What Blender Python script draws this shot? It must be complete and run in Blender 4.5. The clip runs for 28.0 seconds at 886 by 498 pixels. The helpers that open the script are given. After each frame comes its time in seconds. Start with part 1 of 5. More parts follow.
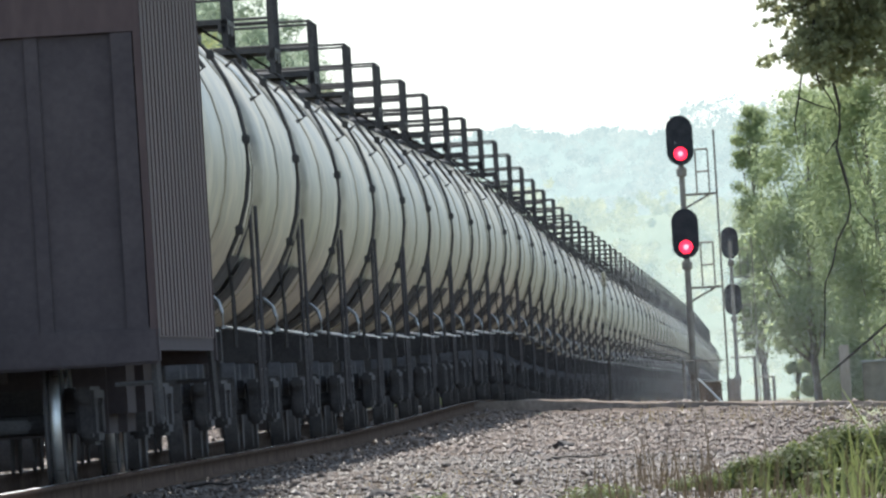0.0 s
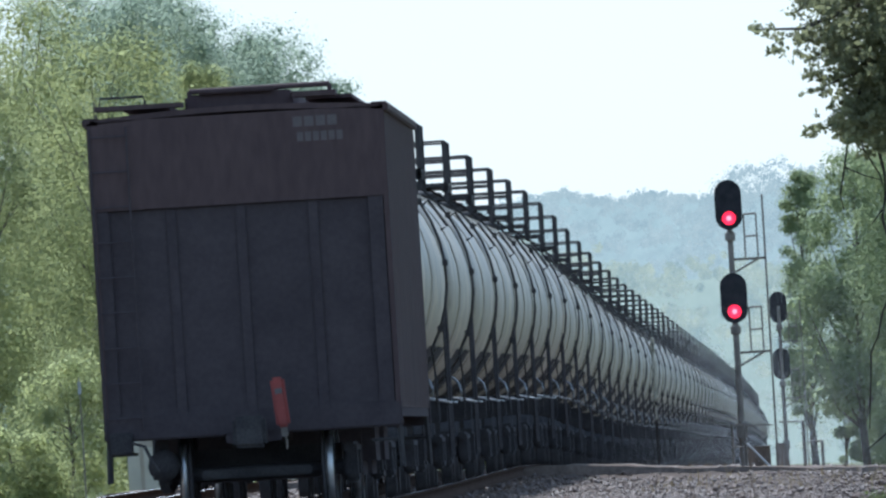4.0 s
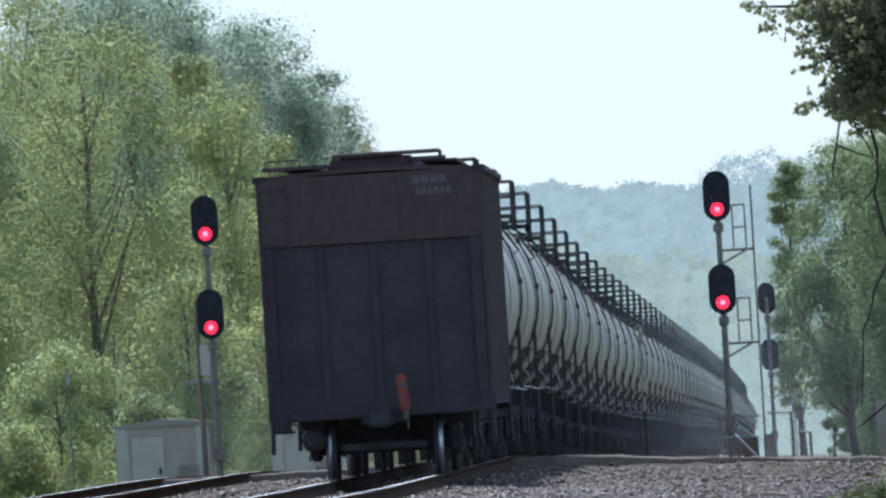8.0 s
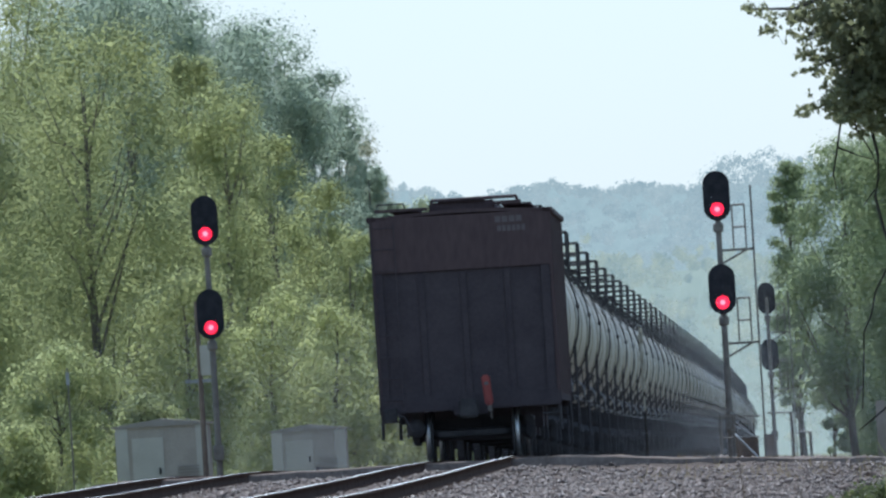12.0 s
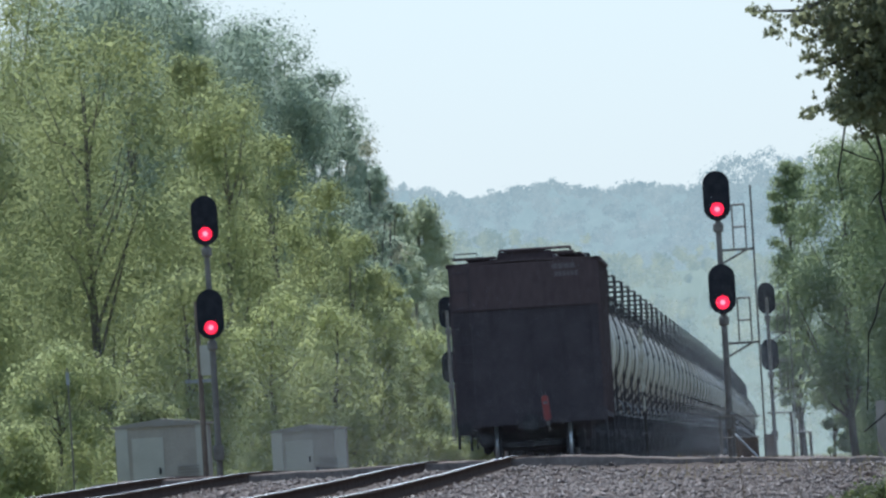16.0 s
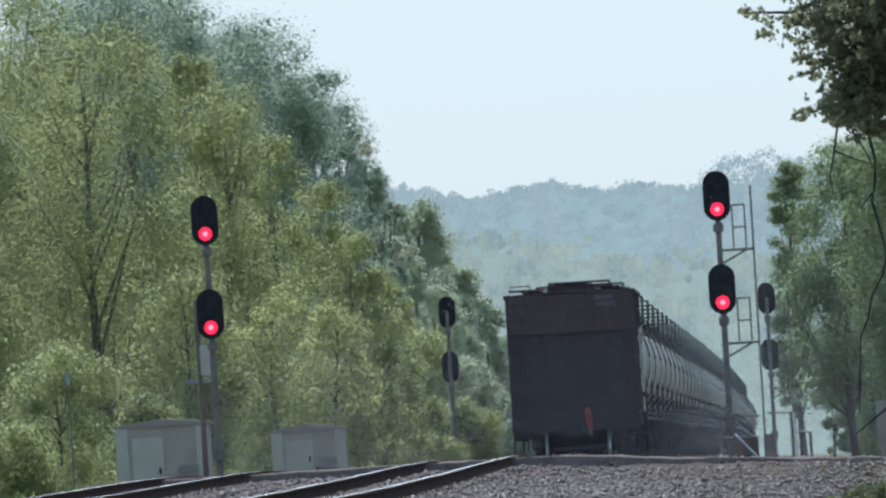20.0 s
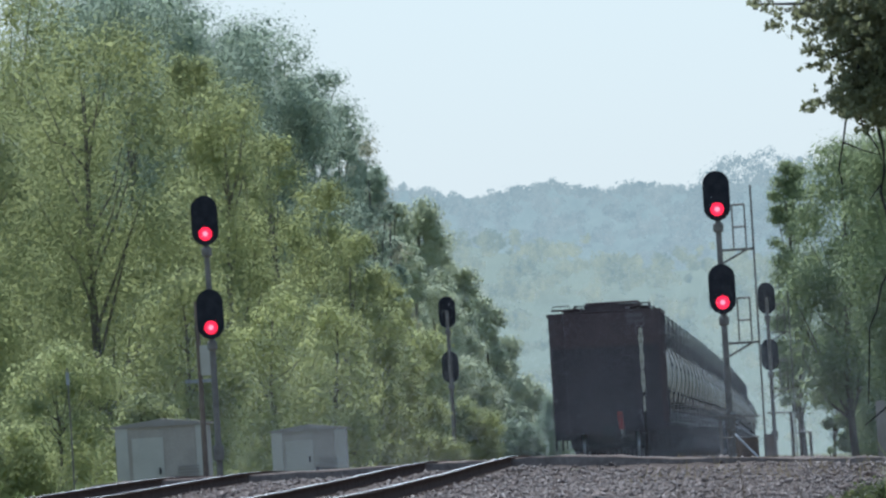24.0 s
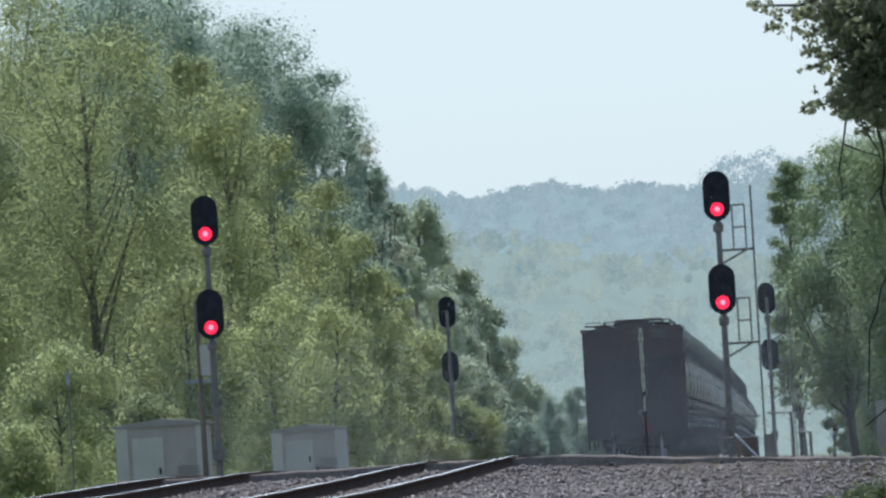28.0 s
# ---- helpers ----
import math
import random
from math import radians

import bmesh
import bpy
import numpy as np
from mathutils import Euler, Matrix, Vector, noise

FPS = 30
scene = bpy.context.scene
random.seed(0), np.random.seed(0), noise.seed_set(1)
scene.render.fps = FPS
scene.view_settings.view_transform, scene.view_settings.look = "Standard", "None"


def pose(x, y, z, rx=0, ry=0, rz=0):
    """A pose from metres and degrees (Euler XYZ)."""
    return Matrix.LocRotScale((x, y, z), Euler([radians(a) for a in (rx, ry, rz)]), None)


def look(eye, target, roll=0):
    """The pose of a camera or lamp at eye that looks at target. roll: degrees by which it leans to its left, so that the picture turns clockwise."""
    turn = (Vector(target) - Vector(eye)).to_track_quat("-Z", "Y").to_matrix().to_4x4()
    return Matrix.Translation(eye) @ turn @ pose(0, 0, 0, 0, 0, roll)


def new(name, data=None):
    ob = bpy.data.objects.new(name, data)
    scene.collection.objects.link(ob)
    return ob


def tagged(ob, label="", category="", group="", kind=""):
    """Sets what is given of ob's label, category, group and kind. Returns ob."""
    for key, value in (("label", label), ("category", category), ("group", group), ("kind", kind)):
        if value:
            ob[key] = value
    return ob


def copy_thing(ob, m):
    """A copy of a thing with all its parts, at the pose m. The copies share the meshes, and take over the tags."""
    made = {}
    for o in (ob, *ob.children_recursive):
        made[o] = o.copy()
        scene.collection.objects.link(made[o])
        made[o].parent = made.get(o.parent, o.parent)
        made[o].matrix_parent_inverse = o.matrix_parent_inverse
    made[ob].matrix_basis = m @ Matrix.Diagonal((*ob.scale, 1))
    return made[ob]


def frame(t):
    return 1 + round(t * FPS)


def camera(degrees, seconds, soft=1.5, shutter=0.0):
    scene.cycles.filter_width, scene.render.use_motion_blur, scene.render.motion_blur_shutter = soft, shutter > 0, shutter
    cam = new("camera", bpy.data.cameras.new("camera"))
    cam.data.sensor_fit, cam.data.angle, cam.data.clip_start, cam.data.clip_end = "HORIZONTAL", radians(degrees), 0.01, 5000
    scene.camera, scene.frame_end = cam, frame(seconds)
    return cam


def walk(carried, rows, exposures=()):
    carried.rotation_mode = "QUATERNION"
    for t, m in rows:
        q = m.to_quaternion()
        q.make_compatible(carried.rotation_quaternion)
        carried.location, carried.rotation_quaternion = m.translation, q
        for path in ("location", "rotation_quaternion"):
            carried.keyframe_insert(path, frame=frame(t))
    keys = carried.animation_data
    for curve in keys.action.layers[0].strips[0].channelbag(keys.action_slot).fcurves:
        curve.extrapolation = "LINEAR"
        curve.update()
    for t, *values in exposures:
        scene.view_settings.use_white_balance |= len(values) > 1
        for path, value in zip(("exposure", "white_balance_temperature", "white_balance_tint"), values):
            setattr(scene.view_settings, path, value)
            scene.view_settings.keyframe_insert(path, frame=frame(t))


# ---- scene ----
# The camera stands still on a low tripod beside a double track and pans a little at the start.
FOCAL = 37000.0                      # focal length for a width of 1568
EYE = Vector((0.0, 0.0, 0.59))
cam = camera(math.degrees(2 * math.atan(784 / FOCAL)), 28.0, soft=2.5)
# seconds, then how far the line of the track lies right of and below the aim, in 1/FOCAL
PAN = [(0, 606, 233), (0.1, 639, 219), (0.2, 651, 222), (0.3, 710, 253), (0.4, 755, 272), (0.5, 760, 284), (0.6, 766, 262), (0.7, 772, 238), (0.8, 773, 253), (0.9, 816, 277), (1, 837, 300), (1.1, 866, 344), (1.2, 824, 370), (1.3, 807, 381),
       (1.4, 799, 388), (1.5, 814, 384), (1.6, 856, 380), (1.7, 879, 329), (1.8, 834, 265), (1.9, 777, 156), (2, 735, 143), (2.1, 735, 158), (2.2, 735, 178), (2.3, 743, 240), (2.4, 738, 263), (2.5, 703, 297), (2.7, 693, 334), (2.9, 687, 358),
       (3, 685, 362), (3.5, 689, 358), (4.5, 676, 346), (5.5, 665, 335), (28, 665, 335)]
walk(cam, [(t, look(EYE, EYE + Vector((-u / FOCAL, 1.0, v / FOCAL)) * 100.0, -3.5)) for t, u, v in PAN],
     exposures=[(t, e, k, 9.5) for t, e, k in ((0, 1.32, 6250), (1.1, 1.27, 6250), (1.6, 0.9, 6100), (2.0, 1.15, 6250), (2.5, 1.08, 6150), (3.0, 0.85, 5450), (5.5, 0.68, 5350), (8, 0.6, 5380), (12, 0.5, 5430), (20, 0.38, 5450), (28, 0.35, 5450))])


# ---- light ----
SUN_EL, SUN_AZ = 54.0, -11.0          # degrees above the horizon, degrees right of the track's line
world = bpy.data.worlds.new("sky")
scene.world = world
world.use_nodes = True
wn = world.node_tree.nodes
sky = wn.new("ShaderNodeTexSky")
sky.sky_type = "NISHITA"
sky.sun_disc = False
sky.sun_elevation, sky.sun_rotation = radians(SUN_EL), radians(SUN_AZ)
sky.air_density, sky.dust_density, sky.ozone_density = 1.0, 0.5, 2.0
world.node_tree.links.new(sky.outputs[0], wn["Background"].inputs[0])
wn["Background"].inputs[1].default_value = 0.05
veil = wn.new("ShaderNodeBackground")          # the even brightness of a hazy sky, all round
veil.inputs[0].default_value, veil.inputs[1].default_value = (0.66, 0.84, 0.98, 1), 0.31
both = wn.new("ShaderNodeAddShader")
world.node_tree.links.new(wn["Background"].outputs[0], both.inputs[0])
world.node_tree.links.new(veil.outputs[0], both.inputs[1])
world.node_tree.links.new(both.outputs[0], wn["World Output"].inputs["Surface"])
sun_data = bpy.data.lights.new("sun", "SUN")
sun_data.energy, sun_data.angle, sun_data.color = 3.5, radians(4.0), (1.0, 0.95, 0.86)
sun = new("sun", sun_data)
to_sun = Vector((math.sin(radians(SUN_AZ)) * math.cos(radians(SUN_EL)), math.cos(radians(SUN_AZ)) * math.cos(radians(SUN_EL)), math.sin(radians(SUN_EL))))
sun.matrix_world = look(to_sun * 50, (0, 0, 0))

# ---- materials ----


def material(name, a, b, rough=0.7, metal=0.0, scale=4.0, fine=40.0, bump=0.2, depth=0.01, stretch=(1, 1, 1), coat=0.0, rough_var=0.1, spec=0.5, per_object=0.0):
    """Two colours mixed by coarse and fine noise, with a bump and uneven roughness."""
    m = bpy.data.materials.new(name)
    m.use_nodes = True
    n, ln = m.node_tree.nodes, m.node_tree.links.new
    p = n["Principled BSDF"]
    co, mp = n.new("ShaderNodeTexCoord"), n.new("ShaderNodeMapping")
    mp.inputs["Scale"].default_value = stretch
    ln(co.outputs["Object"], mp.inputs[0])
    info = n.new("ShaderNodeObjectInfo")
    shift = n.new("ShaderNodeVectorMath")
    shift.operation = "SCALE"
    comb = n.new("ShaderNodeCombineXYZ")
    for k in range(3):
        ln(info.outputs["Random"], comb.inputs[k])
    ln(comb.outputs[0], shift.inputs[0])
    shift.inputs["Scale"].default_value = 37.0
    ln(shift.outputs[0], mp.inputs["Location"])
    big, small = n.new("ShaderNodeTexNoise"), n.new("ShaderNodeTexNoise")
    big.inputs["Scale"].default_value, big.inputs["Detail"].default_value = scale, 5
    small.inputs["Scale"].default_value, small.inputs["Detail"].default_value = fine, 3
    ln(mp.outputs[0], big.inputs["Vector"])
    ln(mp.outputs[0], small.inputs["Vector"])
    mix = n.new("ShaderNodeMath")
    mix.operation = "MULTIPLY_ADD"
    ln(small.outputs[0], mix.inputs[0])
    mix.inputs[1].default_value = 0.45
    half = n.new("ShaderNodeMath")
    half.operation = "MULTIPLY"
    ln(big.outputs[0], half.inputs[0])
    half.inputs[1].default_value = 0.65
    ln(half.outputs[0], mix.inputs[2])
    ramp = n.new("ShaderNodeValToRGB")
    ramp.color_ramp.elements[0].position, ramp.color_ramp.elements[1].position = 0.38, 0.72
    ramp.color_ramp.elements[0].color, ramp.color_ramp.elements[1].color = (*a, 1), (*b, 1)
    ln(mix.outputs[0], ramp.inputs[0])
    colour = ramp.outputs[0]
    if per_object:
        hsv = n.new("ShaderNodeHueSaturation")
        mr = n.new("ShaderNodeMapRange")
        mr.inputs["To Min"].default_value, mr.inputs["To Max"].default_value = 1 - per_object, 1 + per_object
        ln(info.outputs["Random"], mr.inputs["Value"])
        ln(mr.outputs[0], hsv.inputs["Value"])
        ln(colour, hsv.inputs["Color"])
        colour = hsv.outputs[0]
    ln(colour, p.inputs["Base Color"])
    rr = n.new("ShaderNodeMapRange")
    rr.inputs["From Min"].default_value, rr.inputs["From Max"].default_value = 0.3, 0.75
    rr.inputs["To Min"].default_value, rr.inputs["To Max"].default_value = max(0.02, rough - rough_var), min(1, rough + rough_var)
    ln(mix.outputs[0], rr.inputs["Value"])
    ln(rr.outputs[0], p.inputs["Roughness"])
    p.inputs["Metallic"].default_value = metal
    p.inputs["Specular IOR Level"].default_value = spec
    p.inputs["Coat Weight"].default_value = coat
    if bump:
        bm_ = n.new("ShaderNodeBump")
        bm_.inputs["Strength"].default_value, bm_.inputs["Distance"].default_value = bump, depth
        ln(mix.outputs[0], bm_.inputs["Height"])
        ln(bm_.outputs[0], p.inputs["Normal"])
    return m


def leaf_material(name, a, b, glow, through_share=0.5, rough=0.55):
    """Leaves: each takes its own colour between a and b; light comes through them in the colour glow."""
    m = bpy.data.materials.new(name)
    m.use_nodes = True
    n, ln = m.node_tree.nodes, m.node_tree.links.new
    p = n["Principled BSDF"]
    geo, noise_, co = n.new("ShaderNodeNewGeometry"), n.new("ShaderNodeTexNoise"), n.new("ShaderNodeTexCoord")
    noise_.inputs["Scale"].default_value = 0.45
    ln(co.outputs["Object"], noise_.inputs["Vector"])
    add = n.new("ShaderNodeMath")
    add.operation = "MULTIPLY_ADD"
    own, lean = n.new("ShaderNodeObjectInfo"), n.new("ShaderNodeMath")
    lean.operation = "MULTIPLY_ADD"
    ln(own.outputs["Random"], lean.inputs[0])
    lean.inputs[1].default_value, lean.inputs[2].default_value = 0.24, -0.08
    ln(geo.outputs["Random Per Island"], add.inputs[0])
    add.inputs[1].default_value = 0.1
    sub = n.new("ShaderNodeMapRange")
    sub.inputs["From Min"].default_value, sub.inputs["From Max"].default_value = 0.3, 0.7
    sub.inputs["To Max"].default_value = 0.84
    ln(noise_.outputs[0], sub.inputs["Value"])
    total = n.new("ShaderNodeMath")
    ln(sub.outputs[0], total.inputs[0])
    ln(lean.outputs[0], total.inputs[1])
    ln(total.outputs[0], add.inputs[2])
    ramp = n.new("ShaderNodeValToRGB")
    ramp.color_ramp.elements[0].color, ramp.color_ramp.elements[1].color = (*a, 1), (*b, 1)
    ln(add.outputs[0], ramp.inputs[0])
    ln(ramp.outputs[0], p.inputs["Base Color"])
    p.inputs["Roughness"].default_value = rough
    p.inputs["Specular IOR Level"].default_value = 0.15
    tr = n.new("ShaderNodeBsdfTranslucent")
    mul = n.new("ShaderNodeMix")
    mul.data_type, mul.blend_type = "RGBA", "MIX"
    mul.inputs["Factor"].default_value = 0.6
    ln(ramp.outputs[0], mul.inputs["A"])
    mul.inputs["B"].default_value = (*glow, 1)
    ln(mul.outputs["Result"], tr.inputs["Color"])
    mx = n.new("ShaderNodeMixShader")
    mx.inputs[0].default_value = through_share
    ln(p.outputs[0], mx.inputs[1])
    ln(tr.outputs[0], mx.inputs[2])
    ln(mx.outputs[0], n["Material Output"].inputs["Surface"])
    return m


def glow_material(name, colour, strength):
    m = bpy.data.materials.new(name)
    m.use_nodes = True
    p = m.node_tree.nodes["Principled BSDF"]
    p.inputs["Base Color"].default_value = (*colour, 1)
    p.inputs["Emission Color"].default_value = (*colour, 1)
    p.inputs["Emission Strength"].default_value = strength
    return m


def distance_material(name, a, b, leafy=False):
    """Far woods on a backdrop: clumps of trees in two pale greens, the haze of kilometres of bright air put in as
    emission.
    """
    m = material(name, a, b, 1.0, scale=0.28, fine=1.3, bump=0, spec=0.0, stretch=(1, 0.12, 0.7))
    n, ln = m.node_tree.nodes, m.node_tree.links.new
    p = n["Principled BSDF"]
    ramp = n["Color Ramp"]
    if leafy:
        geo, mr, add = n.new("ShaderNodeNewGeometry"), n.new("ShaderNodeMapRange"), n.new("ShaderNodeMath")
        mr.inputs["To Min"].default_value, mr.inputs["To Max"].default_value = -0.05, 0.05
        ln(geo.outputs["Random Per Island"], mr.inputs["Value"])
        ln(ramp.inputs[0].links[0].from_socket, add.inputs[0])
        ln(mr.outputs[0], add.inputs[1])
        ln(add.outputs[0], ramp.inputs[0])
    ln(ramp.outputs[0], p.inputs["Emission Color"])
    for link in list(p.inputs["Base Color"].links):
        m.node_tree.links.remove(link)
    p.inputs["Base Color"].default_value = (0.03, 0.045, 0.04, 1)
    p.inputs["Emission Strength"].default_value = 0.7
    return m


M = {
    "tank": material("dusty_black_tank_paint", (0.075, 0.064, 0.048), (0.47, 0.41, 0.315), 0.46, 0.0, 1.2, 6.0, 0.15, 0.02, (0.8, 0.3, 0.5), 0.0, 0.14, spec=0.4),
    # black steel and grime, both lightened to carry the haze in their colour
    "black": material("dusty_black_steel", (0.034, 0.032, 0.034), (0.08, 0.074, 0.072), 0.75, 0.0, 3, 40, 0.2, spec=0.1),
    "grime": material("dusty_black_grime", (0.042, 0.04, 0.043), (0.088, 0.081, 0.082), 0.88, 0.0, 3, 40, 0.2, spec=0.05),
    "rail_steel": material("worn_rail_steel", (0.05, 0.036, 0.03), (0.115, 0.083, 0.067), 0.9, 0.0, 3, 30, 0.2, spec=0.0),
    "polished": material("polished_steel", (0.6, 0.6, 0.6), (0.75, 0.75, 0.75), 0.45, 1.0, 2, 30, 0.05),
    "hopper": material("brown_hopper_paint", (0.064, 0.045, 0.046), (0.104, 0.074, 0.072), 0.78, 0.0, 1.2, 12, 0.25, 0.01, (1, 1, 0.3), spec=0.1),
    "hopper_dark": material("grimy_brown_steel", (0.056, 0.047, 0.051), (0.08, 0.067, 0.07), 0.9, 0.0, 2, 20, 0.2, spec=0.04),
    "letter": material("faded_white_paint", (0.095, 0.077, 0.075), (0.14, 0.116, 0.11), 0.7, 0, 8, 60, 0.1),
    "orange": material("orange_red_plastic", (0.2, 0.032, 0.026), (0.3, 0.055, 0.042), 0.55, 0, 4, 50, 0.1),
    "alu": material("grey_galvanised_steel", (0.22, 0.22, 0.22), (0.4, 0.4, 0.39), 0.5, 0.5, 5, 50, 0.1),
    "mast": material("weathered_silver_paint", (0.13, 0.113, 0.097), (0.24, 0.21, 0.18), 0.7, 0.0, 5, 50, 0.1, spec=0.3),
    "signal": material("matt_black_paint", (0.022, 0.022, 0.026), (0.044, 0.043, 0.048), 0.9, 0, 6, 60, 0.1, spec=0.04),
    "lamp": glow_material("red_signal_lens", (1.0, 0.02, 0.055), 1.35),
    "lamp_core": glow_material("red_signal_filament", (1.0, 0.2, 0.24), 1.5),
    "shed": material("weathered_aluminium_cladding", (0.35, 0.3, 0.24), (0.45, 0.39, 0.32), 0.8, 0.0, 2, 30, 0.15, spec=0.2),
    "shed_roof": material("dull_metal_roofing", (0.28, 0.245, 0.205), (0.36, 0.32, 0.27), 0.8, 0.0, 2, 30, 0.15, spec=0.2),
    "shed_door": material("cream_door_paint", (0.43, 0.39, 0.31), (0.52, 0.48, 0.39), 0.6, 0, 2, 30, 0.1),
    "wood": material("creosoted_timber", (0.09, 0.065, 0.05), (0.26, 0.19, 0.145), 0.85, 0, 3, 30, 0.5, 0.01, (1, 1, 0.2)),
    "post": material("grey_weathered_timber", (0.25, 0.2, 0.17), (0.4, 0.34, 0.3), 0.85, 0, 3, 30, 0.5, 0.01, (1, 1, 0.2)),
    "bark": material("grey_brown_bark", (0.08, 0.068, 0.058), (0.17, 0.145, 0.122), 0.9, 0, 5, 30, 0.6, 0.02, (1, 1, 0.3)),
    "twig": material("bare_twig_bark", (0.02, 0.015, 0.014), (0.05, 0.04, 0.035), 0.85, 0, 8, 50, 0.4),
    "ballast": material("ballast_bed", (0.05, 0.036, 0.029), (0.14, 0.104, 0.083), 0.9, 0, 3, 9, 1.0, 0.05, spec=0.1),
    "ground": material("grass_and_dirt", (0.05, 0.075, 0.02), (0.2, 0.19, 0.1), 0.95, 0, 0.25, 3, 0.8, 0.08),
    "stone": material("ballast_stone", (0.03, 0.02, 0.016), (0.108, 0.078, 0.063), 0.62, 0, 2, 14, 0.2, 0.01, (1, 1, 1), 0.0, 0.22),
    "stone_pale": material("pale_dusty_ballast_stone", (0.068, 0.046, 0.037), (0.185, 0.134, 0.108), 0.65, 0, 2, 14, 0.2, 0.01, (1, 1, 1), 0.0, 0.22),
    "litter": material("dirty_white_plastic", (0.5, 0.49, 0.46), (0.75, 0.74, 0.72), 0.6, 0, 8, 40, 0.2),
    "asphalt": material("worn_asphalt", (0.09, 0.07, 0.058), (0.23, 0.18, 0.15), 0.9, 0, 1.5, 14, 0.6, 0.03, spec=0.05),
    "rag": material("bleached_straw", (0.36, 0.33, 0.25), (0.52, 0.48, 0.38), 0.8, 0, 6, 50, 0.2),
    "dry": leaf_material("dry_grass_stalks", (0.13, 0.09, 0.05), (0.34, 0.27, 0.16), (0.4, 0.32, 0.18), 0.3),
    "weed": leaf_material("weed_leaves", (0.06, 0.078, 0.03), (0.15, 0.17, 0.075), (0.24, 0.27, 0.09), 0.4),
    "grass": leaf_material("bright_grass_blades", (0.13, 0.17, 0.07), (0.26, 0.31, 0.13), (0.5, 0.6, 0.24), 0.5, 0.7),
    # tree leaf colours are lifted and greyed to carry haze, cool and pale most
    "fresh": leaf_material("spring_leaves", (0.108, 0.135, 0.1), (0.3, 0.305, 0.115), (0.57, 0.6, 0.26), 0.6, 0.85),
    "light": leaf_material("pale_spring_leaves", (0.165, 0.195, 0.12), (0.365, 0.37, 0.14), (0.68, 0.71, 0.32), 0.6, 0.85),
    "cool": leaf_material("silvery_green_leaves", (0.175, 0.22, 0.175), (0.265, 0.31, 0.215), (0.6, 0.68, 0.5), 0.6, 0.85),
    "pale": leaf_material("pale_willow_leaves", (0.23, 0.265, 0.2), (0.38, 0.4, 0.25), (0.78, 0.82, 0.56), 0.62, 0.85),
    "sparse": leaf_material("budding_leaves", (0.2, 0.2, 0.14), (0.28, 0.275, 0.185), (0.58, 0.57, 0.4), 0.62, 0.75),
    "maple": leaf_material("maple_leaves", (0.115, 0.1, 0.085), (0.2, 0.215, 0.115), (0.42, 0.44, 0.22), 0.5),
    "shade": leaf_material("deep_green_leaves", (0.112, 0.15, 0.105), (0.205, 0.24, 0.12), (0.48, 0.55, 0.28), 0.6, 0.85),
    "stalk": leaf_material("dark_dead_stalks", (0.05, 0.035, 0.024), (0.13, 0.095, 0.06), (0.2, 0.15, 0.09), 0.2),
    "litter_leaf": leaf_material("dead_leaves", (0.06, 0.03, 0.02), (0.17, 0.085, 0.055), (0.2, 0.1, 0.06), 0.2),
    "straw": leaf_material("bleached_scrub", (0.3, 0.27, 0.17), (0.42, 0.39, 0.26), (0.75, 0.68, 0.46), 0.6, 0.75),
    "dust": leaf_material("pale_dust", (0.72, 0.75, 0.78), (0.78, 0.8, 0.82), (0.78, 0.8, 0.82), 0.5, 0.95),
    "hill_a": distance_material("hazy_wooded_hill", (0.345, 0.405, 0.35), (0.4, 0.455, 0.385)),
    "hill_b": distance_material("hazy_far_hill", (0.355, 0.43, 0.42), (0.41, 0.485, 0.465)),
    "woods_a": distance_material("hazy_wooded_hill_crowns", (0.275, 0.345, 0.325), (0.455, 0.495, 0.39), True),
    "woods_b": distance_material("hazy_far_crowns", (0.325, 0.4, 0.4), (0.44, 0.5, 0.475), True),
}

# ---- mesh helpers ----


def part(name, bm, mat, parent, label="", m=None):
    me = bpy.data.meshes.new(name)
    bm.to_mesh(me)
    bm.free()
    me.materials.append(M[mat])
    ob = new(name, me)
    ob.parent = parent
    if m is not None:
        ob.matrix_basis = m
    if label:
        ob["label"] = label
    return ob


def again(ob, m, parent=None):
    """The same part once more, on the same mesh."""
    o = new(ob.name.split(".")[0], ob.data)
    o.parent = parent or ob.parent
    o.matrix_basis = m
    if ob.get("label"):
        o["label"] = ob["label"]
    return o


def thing(name, label, category, group="", kind="", m=None):
    ob = tagged(new(name), label, category, group, kind)
    if m is not None:
        ob.matrix_basis = m
    return ob


def array_mesh(name, verts, faces, mat):
    """A mesh object from arrays of corners and of equal-sided faces."""
    me = bpy.data.meshes.new(name)
    nv, (nf, k) = len(verts), faces.shape
    me.vertices.add(nv)
    me.vertices.foreach_set("co", np.asarray(verts, dtype=np.float32).ravel())
    me.loops.add(nf * k)
    me.loops.foreach_set("vertex_index", np.asarray(faces, dtype=np.int32).ravel())
    me.polygons.add(nf)
    me.polygons.foreach_set("loop_start", np.arange(0, nf * k, k, dtype=np.int32))
    me.update(calc_edges=True)
    me.validate()
    me.materials.append(M[mat])
    return new(name, me)


def box(bm, x0, x1, y0, y1, z0, z1, bevel=0.0):
    g = bmesh.ops.create_cube(bm, size=1.0, matrix=Matrix.Translation(((x0 + x1) / 2, (y0 + y1) / 2, (z0 + z1) / 2)) @ Matrix.Diagonal((x1 - x0, y1 - y0, z1 - z0, 1)))
    if bevel:
        edges = {e for v in g["verts"] for e in v.link_edges}
        bmesh.ops.bevel(bm, geom=list(edges), offset=bevel, segments=2, affect="EDGES")
    return bm


def boxes(*rows, bevel=0.0):
    bm = bmesh.new()
    for r in rows:
        box(bm, *r, bevel=bevel)
    return bm


